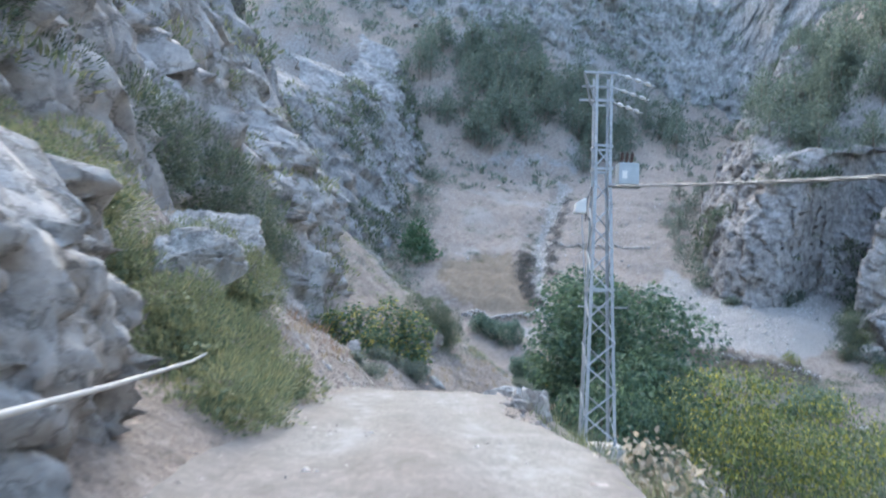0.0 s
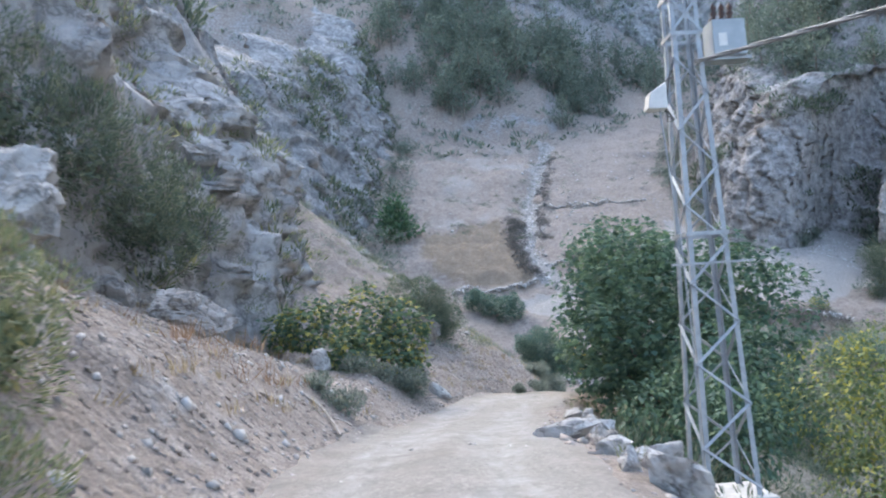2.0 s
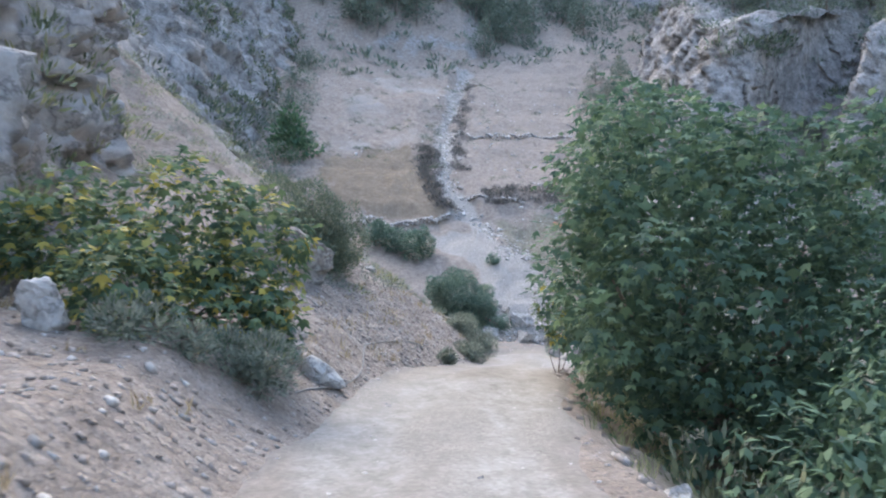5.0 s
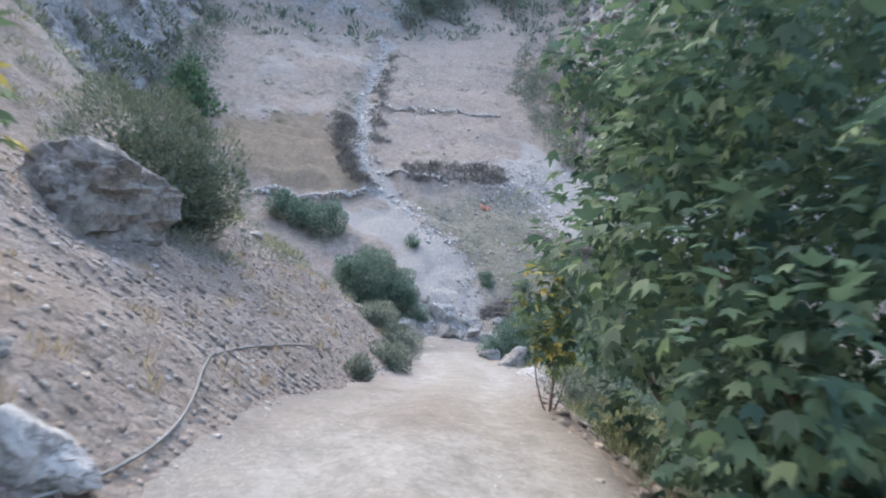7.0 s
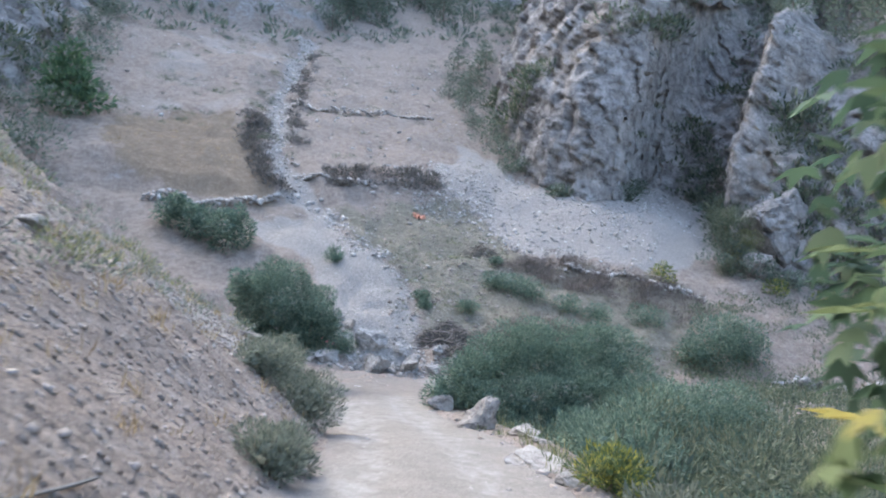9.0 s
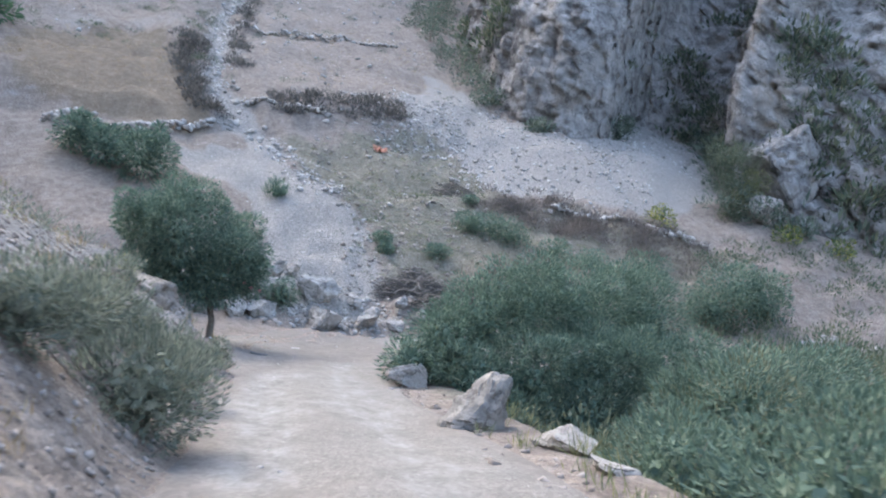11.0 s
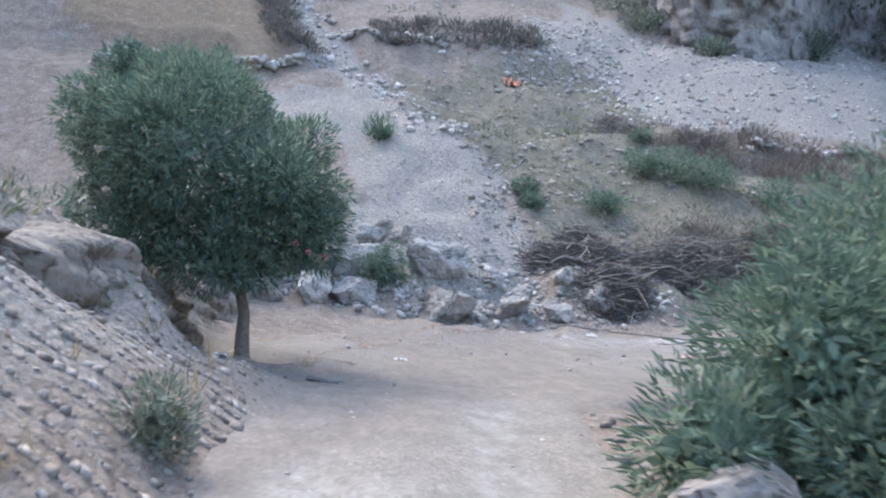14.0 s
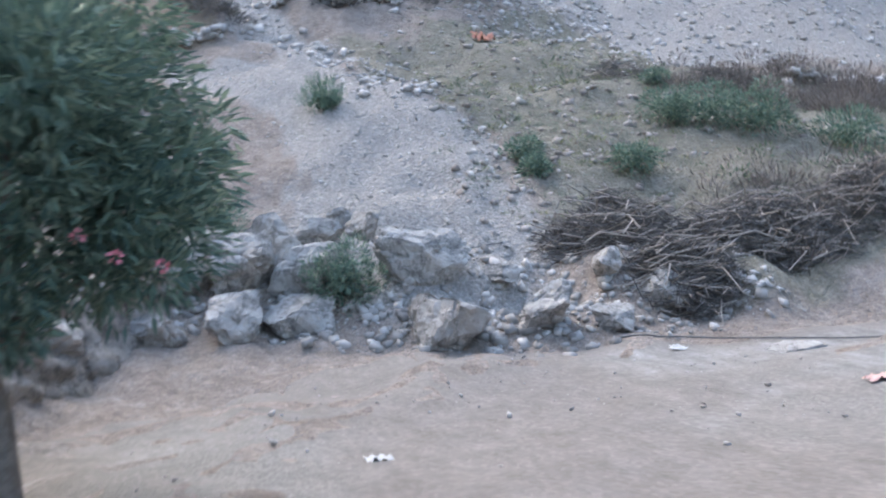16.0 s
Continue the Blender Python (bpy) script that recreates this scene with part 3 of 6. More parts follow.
def build_road():
    """The track: two pale wheel lines, a gritty crown and ragged edges."""
    line = LINE[(LINE[:, 1] > -30) & (LINE[:, 0] < 40)]
    tan = np.gradient(line[:, :2], axis=0)
    tan /= np.linalg.norm(tan, axis=1, keepdims=True)
    right = np.stack([tan[:, 1], -tan[:, 0]], 1)
    across = np.linspace(-1, 1, 23)
    s = np.arange(len(line)) * 0.25
    lw = 1.62 + 0.25 * fbm(s * 0.22, 0, 0, 3, 81)
    rw = 1.62 + 0.25 * fbm(s * 0.22, 9, 0, 3, 82)
    lw = lw + 3.3 * ease((line[:, 1] - 58.5) / 4.5) * ease((17.5 - line[:, 0]) / 4)
    rw = rw + 2.6 * ease((line[:, 1] - 59.5) / 4)
    off = np.where(across[None] < 0, across[None] * lw[:, None], across[None] * rw[:, None])
    px = line[:, None, 0] + off * right[:, None, 0]
    py = line[:, None, 1] + off * right[:, None, 1]
    lim = ease((1 - np.abs(across)) / 0.2)[None]
    ruts = np.exp(-(((off + 0.72) / 0.24) ** 2)) + np.exp(-(((off - 0.72) / 0.24) ** 2))
    flat = line[:, None, 2] + 0.02 * fbm(px * 1.2, py * 1.2, 0, 3, 5) - 0.03 * ruts + 0.03 * np.exp(-((off / 0.35) ** 2))
    z = np.where(np.abs(across)[None] > 0.97, ground_at(px, py) - 0.03, flat + 0.035 * lim)
    z = np.where(np.abs(across)[None] < 0.97, np.maximum(z, ground_at(px, py) + 0.012), z)
    cover = np.zeros((*px.shape, 4))
    cover[..., 0] = np.clip(0.35 + 0.75 * ruts + 0.35 * fbm(px * 0.4, py * 0.4, 0, 3, 91), 0, 1)
    cover[..., 1] = np.clip(0.15 + 0.9 * ease((np.abs(across)[None] - 0.6) / 0.4) + 0.62 * ease((py - 58) / 5) + 0.75 * fbm(px * 0.35, py * 0.2, 0, 3, 93) + 0.25 * np.exp(-((off / 0.3) ** 2)), 0, 1)
    cover[..., 3] = 1
    me = mesh_of("road", np.stack([px, py, z], -1).reshape(-1, 3), grid_faces(*px.shape, flip=True), ROAD, True, cover.reshape(-1, 4))
    return tagged(new("road", me), "pale dusty gravel track with worn wheel ruts", "track", kind="structure")


build_road()


def cliff(name, line, height, lean, relief, seed, mat, label, into, step=0.6, block=3.0, sunk=1.5, back=8.0, droop=0.0, strata=0.0, slack=None):
    """A rock face that stands on a line of the plan (the rock lies to the line's left), with ledges, blocks and fissures."""
    base = smooth_line([(x, y, 0.0) for x, y in line], step)
    n = len(base)
    inward = np.broadcast_to(np.asarray(into, float) / np.hypot(*into), (n, 2))
    s = np.arange(n) * step
    foot = ground_at(base[:, 0], base[:, 1]) - sunk
    tops = height(s / s[-1]) * (1 + 0.14 * fbm(s * 0.12, seed, 0, 3, seed))
    rows = int(max(tops) / step)
    v = np.linspace(0, 1, rows)
    up = v[:, None] * tops[None] 
    ins = lean(up) + (slack(base[:, 0], base[:, 1])[None] * up if slack else 0.0)
    x = base[None, :, 0] + ins * inward[None, :, 0]
    y = base[None, :, 1] + ins * inward[None, :, 1]
    z = foot[None] + up
    # the crown of the face runs back into the mountain
    for k in range(1, 7):
        f = k / 6
        x = np.concatenate([x, x[rows - 1][None] + inward[None, :, 0] * back * f])
        y = np.concatenate([y, y[rows - 1][None] + inward[None, :, 1] * back * f])
        z = np.concatenate([z, z[rows - 1][None] + back * f * 0.55 - droop * f * f])
    wx, wy, wz = (0.35 * block * fbm(x / block, y / block, z / block, 3, seed + 50 + k) for k in range(3))
    cx, cy, cz = (x + wx) / block, (y + wy) / block, (z + wz) / block
    near, value = cells(cx, cy, cz * 0.3, seed)
    _, value2 = cells(cx * 2.3, cy * 2.3, cz * 0.9, seed + 9)
    _, value3 = cells(cx * 5.5, cy * 5.5, cz * 2.6, seed + 19)
    split = np.minimum(np.abs(fbm(x * 1.5 / block, y * 1.5 / block, z * 0.3 / block, 4, seed + 37)) * 6, 1) - 1
    flute = 1 - 2 * np.abs(fbm(x * 1.1 / block, y * 1.1 / block, z * 0.22 / block, 4, seed + 3))
    crack = np.minimum(np.abs(fbm(x * 0.5 / block, y * 0.5 / block, z * 0.1 / block, 3, seed + 31)) * 7, 1) - 1
    ledge = fbm(x * 0.1, y * 0.1, z * 0.75, 3, seed + 7)
    push = relief * (0.52 * value + 0.42 * value2 + 0.16 * value3 + 0.13 * flute + 0.42 * crack + 0.32 * split + 0.08 * ledge)
    push = push + strata * np.tanh(3.5 * fbm(x * 0.35, y * 0.35, (z + 0.22 * y) * 2.6, 4, seed + 8))
    push = push + relief * (0.14 * fbm(x * 2.6, y * 2.6, z * 1.8, 4, seed + 5) - 0.34 * np.abs(fbm(x * 1.1, y * 1.1, z * 0.45, 4, seed + 6)))
    x = x - push * inward[None, :, 0]
    y = y - push * inward[None, :, 1]
    z = z + 0.1 * relief * fbm(x * 0.5, y * 0.5, z * 0.5, 3, seed + 11)
    me = mesh_of(name, np.stack([x, y, z], -1).reshape(-1, 3), grid_faces(*x.shape, flip=True), mat, False)
    ob = tagged(new(name, me), label, "cliff", kind="structure")
    return np.stack([x, y, z], -1)


near_face = cliff("cliff_west", [(-9.5, -14), (-8.6, -4), (-8.0, 4), (-7.4, 11), (-7.0, 17), (-6.6, 23), (-6.0, 28), (-5.2, 32.5), (-4.9, 36), (-4.7, 39.0), (-5.6, 42), (-8.5, 44.5), (-13, 46), (-22, 47)],
      lambda q: np.interp(q, [0, 0.5, 0.6, 0.7, 1.0], [26, 26, 19, 10.5, 9]), lambda h: 0.06 * h + 0.8 * np.clip(h - 6.5, 0, 4.5) + 0.2 * np.maximum(h - 11, 0), 1.0, 3, LIMESTONE, "weathered grey limestone cliff with ochre stains beside the track", (-1, 0.05), 0.26, 2.2)
far_face = cliff("cliff_north_west", [(-16, 46), (-12.5, 50), (-11, 54), (-9.5, 60), (-8.0, 70), (-6.5, 84), (-6.5, 95), (-5.5, 108), (-5.0, 121), (-3.0, 140), (-6, 160)],
      lambda q: np.interp(q, [0, 0.4, 0.7, 1.0], [18, 22, 19, 10]), lambda h: 0.45 * h + 0.15 * np.maximum(h - 12, 0), 1.3, 13, HAZED_ROCK, "steep limestone crag dotted with scrub, its grey cooled for distance haze", (-1, 0.15), 0.6, 3.6)
right_face = cliff("cliff_east", [(64, 165), (55, 146), (48, 133), (40, 121), (35.6, 110), (33.6, 101), (32.9, 94.5), (34.6, 90.8), (37.7, 90.6), (41, 92.8), (44.5, 95.0), (47.2, 94.6), (47.6, 91.5), (46.0, 87.5), (43.4, 84), (44.4, 80), (52, 73), (66, 60), (80, 40)],
      lambda q: 24 + 4.0 * np.sin(q * 9), lambda h: 0.2 * h + 0.35 * np.maximum(h - 9, 0), 0.95, 23, EAST_ROCK, "rugged grey limestone cliff above a scree fan", (0.9, 0.42), 0.34, 2.3, back=8.0, droop=2.5,
      slack=lambda x, y: 0.38 * np.exp(-(((x - 46.5) / 4.0) ** 2) - ((y - 93) / 5.0) ** 2) + 0.5 * ease((108 - np.abs(y - 128)) / 20 - 4.4) + 0.35 * ease((84 - y) / 4))
back_face = cliff("cliff_north", [(-20, 192), (-6, 182), (12, 174), (30, 182), (48, 196), (66, 192), (84, 176), (104, 150)],
      lambda q: 46 + 0 * q, lambda h: 0.55 * h, 3.2, 33, HAZED_ROCK, "high grey limestone wall closing the valley", (0, 1), 1.2, 7.0, back=16.0)
cliff("outcrop_west", [(-3.0, -6), (-2.0, -1), (-1.75, 2), (-1.7, 3.5), (-1.9, 4.7), (-2.5, 5.8), (-3.3, 7.0), (-4.5, 8.4), (-7.5, 10)],
      lambda q: np.interp(q, [0, 0.5, 0.75, 1], [2.8, 2.8, 2.9, 2.7]), lambda h: 0.19 * h + 0.3 * np.maximum(h - 2.3, 0), 0.42, 43, PALE_ROCK, "layered pale grey limestone outcrop beside the track", (-1, 0.12), 0.08, 0.9, sunk=0.8, back=4.0, strata=0.13)
cliff("outcrop_bend", [(5.6, 58.4), (6.9, 59.6), (7.5, 61.2), (7.65, 63.0), (7.75, 65), (7.9, 67.5), (8.3, 69.5), (9.0, 70.9), (9.6, 72.2)],
      lambda q: np.interp(q, [0, 0.15, 0.6, 1], [0.7, 1.35, 1.6, 1.4]), lambda h: 0.3 * h, 0.26, 53, EARTH_FACE, "crumbling earth and rock face cut into the bank", (-1, 0.25), 0.08, 0.7, sunk=0.6, back=2.0, droop=1.9, strata=0.1)

# ---------------------------------------------------------------- foliage
rng = np.random.default_rng(7)


def unit(v):
    return v / (np.linalg.norm(v, axis=-1, keepdims=True) + 1e-9)


LANCE = np.array([(0, 0, 0), (0.45, 0.5, 0.06), (1, 0, -0.08), (0.45, -0.5, 0.06)])
LOBED = np.array([(0, 0, 0), (0.52, 0.2, 0.05), (1.0, 0, -0.10), (0.52, -0.2, 0.05),
                  (0.18, 0.34, 0.04), (0.62, 0.62, -0.08), (0.50, 0.18, 0.05), (0.50, -0.18, 0.05), (0.62, -0.62, -0.08), (0.18, -0.34, 0.04)])
LOBED_FACES = np.array([(0, 1, 2, 3), (0, 4, 5, 6), (0, 7, 8, 9)])
LANCE_FACES = np.array([(0, 1, 2, 3)])


def leaf_mesh(name, at, along, face, length, width, mat, lobed=False):
    """Leaves at points: along is each one's own line, face its upper side."""
    shape, quads = (LOBED, LOBED_FACES) if lobed else (LANCE, LANCE_FACES)
    along = unit(along)
    side = unit(np.cross(face, along))
    up = np.cross(along, side)
    n = len(at)
    length = np.broadcast_to(length, (n,))[:, None, None]
    width = np.broadcast_to(width, (n,))[:, None, None]
    v = at[:, None] + shape[None, :, :1] * length * along[:, None] + shape[None, :, 1:2] * width * side[:, None] + shape[None, :, 2:] * length * up[:, None]
    f = (quads[None] + np.arange(n)[:, None, None] * len(shape)).reshape(-1, 4)
    return mesh_of(name, v.reshape(-1, 3), f, mat)


def crown_points(blobs, n, ragged=0.25, fill=0.55):
    """Points in the outer shell of several rounded clumps, with the way outwards at each."""
    b = np.asarray(blobs, float)
    area = (b[:, 3] * b[:, 4] + b[:, 4] * b[:, 5] + b[:, 3] * b[:, 5])
    pick = rng.choice(len(b), n, p=area / area.sum())
    d = unit(rng.normal(size=(n, 3)))
    lump = 1 + ragged * fbm(d[:, 0] * 2.2 + pick * 3.7, d[:, 1] * 2.2, d[:, 2] * 2.2, 3, 5)
    r = np.where(rng.random(n) < 0.75, rng.uniform(0.86, 1.04, n), rng.uniform(fill, 0.9, n)) * lump
    p = b[pick, :3] + d * b[pick, 3:6] * r[:, None]
    deep = np.full(n, 9.0)
    for k in range(len(b)):
        q = np.linalg.norm((p - b[k, :3]) / b[k, 3:6], axis=1)
        deep = np.where(pick == k, deep, np.minimum(deep, q))
    keep = deep > 0.62
    return p[keep], unit(d[keep] / b[pick[keep], 3:6])


def limb_pieces(start, ends, r0, r1, bend=0.15, sides=6):
    out = []
    for end in ends:
        s, e = np.asarray(start, float), np.asarray(end, float)
        t = np.linspace(0, 1, 7)[:, None]
        wave = rng.normal(size=3) * bend * np.linalg.norm(e - s)
        pts = s + (e - s) * t + wave * (t * (1 - t)) * 1.6
        out.append(tube(pts, np.linspace(r0, r1, 7), sides))
    return out


def shrub(name, x, y, blobs, n, leaf, mat, label, category="shrub", style="broad", stems=5, bark=None, group="", lobed=False, thick=0.03, base=None, trunk=None, core=None, lumps=4):
    """A plant: stems from the ground into its clumps and a crown of single leaves. Blobs are given in the world."""
    z = gz(x, y) if base is None else base
    core = n // 7 if core is None else core
    top = anchor(name, x, y, z)
    b = np.asarray(blobs, float).copy()
    b[:, :3] -= (x, y, z)
    first = b.copy()
    for c in first:
        for k in range(lumps):
            d = unit(rng.normal(size=3) + (0, 0, 0.25))
            r = c[3:6] * rng.uniform(0.22, 0.5)
            b = np.concatenate([b, [np.r_[c[:3] + d * (c[3:6] * rng.uniform(0.9, 1.15) - r * 0.3), r]]])
    p, out = crown_points(b, n)
    m = len(p)
    noise3 = rng.normal(size=(m, 3))
    if style == "broad":
        along = out * 0.7 + noise3 * 0.45 + (0, 0, -0.55)
        face = out * 0.6 + noise3 * 0.3 + (0, 0, 0.8)
    elif style == "upright":
        along = out * 0.5 + noise3 * 0.25 + (0, 0, 1.0)
        face = out + noise3 * 0.6
    elif style == "spray":
        along = out * 1.0 + noise3 * 0.5 + (0, 0, 0.15)
        face = noise3 + (0, 0, 0.6)
    else:
        along = out * 0.9 + noise3 * 0.35 + (0, 0, 0.5)
        face = out * 0.4 + noise3 * 0.7
    length = leaf[0] * rng.uniform(0.65, 1.25, m)
    if core:
        c = first[rng.choice(len(first), core)]
        d = unit(rng.normal(size=(core, 3)))
        deep = c[:, :3] + d * c[:, 3:6] * rng.uniform(0.2, 0.68, (core, 1))
        p, along, face = np.concatenate([p, deep]), np.concatenate([along, rng.normal(size=(core, 3))]), np.concatenate([face, d])
        length = np.concatenate([length, np.maximum(leaf[0], 0.12) * rng.uniform(0.9, 1.3, core)])
        wide = np.concatenate([length[:m] * leaf[1], length[m:] * 0.55])
    else:
        wide = length * leaf[1]
    part("crown", leaf_mesh("crown", p, along, face, length, wide, mat, lobed), mat, top)
    ends = [c + (0, 0, 0.0) for c in first[rng.permutation(len(first))[:stems], :3]]
    while len(ends) < stems:
        ends.append(b[rng.integers(len(b)), :3] + rng.normal(size=3) * b[0, 3:6] * 0.35)
    if trunk:
        fork = np.array([0.0, 0.0, trunk[0]])
        v, f = tube(np.array([(0, 0, -0.25), (0.02, 0.02, trunk[0] * 0.35), (0.05, -0.03, trunk[0] * 0.7), fork]), [trunk[1] * 1.35, trunk[1], trunk[1] * 0.85, trunk[1] * 0.8], 9)
        part("trunk", mesh_of("trunk", v, f, bark or BARK, True), None, top)
        start = fork
    else:
        start = np.array([0, 0, -0.1])
    for piece in limb_pieces(start, ends, thick, thick * 0.25):
        part("limb" if trunk else "stem", mesh_of("limb", *piece, bark or BARK, True), None, top)
    return tagged(top, label, category, group)


# the fig tree below the track
shrub("fig_tree", 6.6, 31.6, [
    (5.4, 31.0, 2.9, 1.7, 1.7, 1.3), (7.2, 30.0, 2.6, 1.8, 1.6, 1.2), (6.3, 33.4, 3.2, 1.6, 1.8, 1.4), (8.6, 32.0, 2.3, 1.7, 2.0, 1.2),
    (5.0, 30.0, 1.1, 1.5, 1.5, 1.3), (4.9, 32.2, 1.3, 1.3, 1.6, 1.3), (6.6, 28.9, 0.7, 1.7, 1.4, 1.6), (9.4, 30.6, 1.6, 1.8, 1.8, 1.5),
    (5.3, 30.4, -0.7, 1.5, 1.6, 1.2), (6.6, 29.4, -1.6, 2.0, 1.8, 1.4), (8.6, 30.0, -0.9, 2.0, 1.8, 1.6), (6.9, 34.6, 1.7, 1.6, 1.7, 1.5),
    (6.6, 35.2, 3.6, 1.5, 1.5, 1.1), (6.3, 36.5, 1.1, 0.75, 0.7, 1.0), (6.5, 36.4, 2.6, 0.9, 0.8, 0.8), (7.4, 32.6, 0.2, 2.0, 2.2, 1.6), (6.2, 33.8, -0.4, 1.2, 1.5, 1.0)],
    23000, (0.175, 0.95), FIG_LEAF, "large dark green fig tree with broad lobed leaves", "tree", "broad", 9, None, "", True, 0.09, None, (1.0, 0.2), lumps=7)

# the yellowing fig on the bench
shrub("fig_bush", -2.2, 29.9, [
    (-4.3, 30.6, 1.9, 0.7, 0.7, 0.5), (-3.3, 30.4, 1.95, 0.9, 0.9, 0.7), (-2.0, 30.2, 2.0, 0.95, 0.9, 0.85), (-0.95, 30.4, 1.7, 0.75, 0.8, 0.85),
    (-2.5, 28.7, 1.1, 0.85, 0.8, 0.75), (-1.5, 29.6, 1.0, 0.7, 0.7, 0.7), (-0.75, 29.7, 0.75, 0.45, 0.5, 0.55)],
    4200, (0.16, 0.95), FIG_YELLOW, "low fig bush with yellowing lobed leaves", "shrub", "broad", 7, None, "", True, 0.03)

# oleanders at the bend
shrub("oleander_tree", 8.28, 63.75, [
    (7.8, 64.2, -0.9, 1.4, 1.3, 1.15), (6.8, 64.4, -0.8, 0.85, 0.9, 0.8), (8.9, 64.0, -1.2, 0.8, 0.9, 0.8), (7.8, 64.4, 0.05, 0.95, 0.9, 0.6), (8.4, 63.6, -2.0, 0.95, 0.85, 0.6),
    (7.3, 63.8, -1.9, 0.85, 0.85, 0.55), (9.3, 63.9, -1.7, 0.55, 0.65, 0.5), (8.7, 63.1, -1.3, 0.65, 0.55, 0.65), (7.4, 63.1, -1.0, 0.8, 0.6, 0.75), (6.5, 64.2, -0.3, 0.6, 0.7, 0.55), (6.8, 63.9, -1.8, 0.75, 0.7, 0.55), (9.2, 63.7, -2.1, 0.55, 0.6, 0.45), (8.0, 63.3, -2.35, 0.8, 0.6, 0.4)],
    44000, (0.135, 0.2), OLEANDER_LEAF, "dense dark green oleander grown into a small tree", "tree", "spray", 9, None, "", False, 0.06, None, (0.95, 0.10), core=4000, lumps=6)
shrub("oleander_bush", 14.0, 57.0, [
    (11.1, 56.0, -3.05, 0.5, 0.5, 0.6), (11.9, 56.2, -2.65, 0.7, 0.7, 0.85), (12.9, 56.8, -2.3, 0.9, 1.0, 0.95), (14.2, 57.2, -2.0, 1.15, 1.2, 1.0), (15.8, 57.4, -2.05, 1.35, 1.3, 1.0), (17.5, 57.6, -2.3, 1.35, 1.3, 1.0),
    (12.2, 55.4, -3.3, 0.85, 0.65, 0.75), (13.4, 55.5, -3.3, 1.2, 0.85, 0.9), (15.0, 55.7, -3.3, 1.5, 1.0, 1.0), (17.0, 56.0, -3.5, 1.6, 1.1, 1.0), (12.7, 54.7, -3.9, 0.9, 0.6, 0.6), (14.2, 54.6, -4.0, 1.2, 0.7, 0.8)],
    74000, (0.125, 0.2), OLEANDER_LEAF, "wide grey-green oleander thicket below the track", "shrub", "spray", 12, None, "", False, 0.035, lumps=4)
shrub("oleander_bush", 15.6, 51.8, [(15.2, 51.6, -3.1, 1.2, 1.1, 1.1), (17.0, 52.4, -3.3, 1.4, 1.2, 1.1), (13.7, 51.2, -3.8, 1.0, 0.9, 0.8), (15.6, 50.9, -4.2, 1.4, 1.0, 0.9), (18.6, 53.0, -3.5, 1.3, 1.2, 1.1)],
    30000, (0.135, 0.2), OLEANDER_LEAF, "dark blue-green oleander on the slope below the track", "shrub", "spray", 7, None, "", False, 0.035, lumps=4)
shrub("oleander_bush", 6.9, 81.0, [(7.3, 80.8, 2.2, 1.35, 1.25, 1.25), (5.6, 82.2, 2.6, 1.0, 1.0, 0.95), (4.2, 83.4, 3.2, 0.95, 0.9, 0.85)],
    6000, (0.24, 0.3), OLEANDER_LEAF, "dark green oleander clump below a terrace wall", "shrub", "spray", 5)
shrub("roadside_bush", 33.0, 71.0, [(33, 71, -2.9, 1.8, 1.6, 1.6), (35.0, 71.4, -3.6, 1.3, 1.2, 1.1), (31.6, 70.8, -3.6, 1.1, 1.0, 1.0)], 9000, (0.2, 0.25), OLEANDER_LEAF, "rounded green bush on a terrace edge", "shrub", "spray", 4)

# broom and scrub at the start of the bank
for bx, by, blobs, n in (
    (-4.0, 12.6, [(-4.0, 12.6, 2.5, 0.85, 0.9, 0.75), (-4.6, 12.3, 2.5, 0.7, 0.7, 0.6), (-3.4, 13.0, 2.1, 0.7, 0.8, 0.7)], 9000),
    (-2.9, 12.4, [(-2.95, 11.9, 1.15, 0.6, 0.6, 0.45), (-3.4, 12.0, 1.4, 0.6, 0.6, 0.5)], 5500),
    (-2.9, 9.0, [(-2.2, 6.9, 0.75, 0.5, 0.7, 0.5), (-2.1, 8.0, 0.75, 0.55, 0.7, 0.5), (-2.85, 8.6, 1.0, 0.75, 0.8, 0.75), (-2.6, 9.7, 0.85, 0.6, 0.7, 0.5), (-3.3, 10.4, 1.3, 0.8, 0.8, 0.8), (-3.4, 9.2, 1.6, 0.7, 0.7, 0.65), (-2.3, 10.9, 0.8, 0.6, 0.7, 0.4)], 19000),
    (-4.6, 10.6, [(-4.7, 10.7, 2.3, 0.7, 0.7, 0.6)], 3000),
    (-4.2, 7.2, [(-4.3, 7.2, 3.2, 0.7, 0.9, 0.4), (-4.0, 8.2, 3.0, 0.6, 0.6, 0.4), (-4.9, 6.4, 3.4, 0.7, 0.9, 0.4)], 5000),
    (-5.4, 9.6, [(-5.5, 9.5, 3.3, 0.9, 0.9, 0.6), (-6.2, 8.6, 3.8, 0.9, 1.0, 0.6), (-5.4, 11.2, 3.2, 0.8, 0.9, 0.7)], 6000)):
    shrub("broom_bush", bx, by, blobs, int(n * 1.5), (0.08, 0.2), BROOM_LEAF, "feathery olive-green broom bush on the rocky bank", "shrub", "tuft", 8, None, "broom on the bank", False, 0.012)
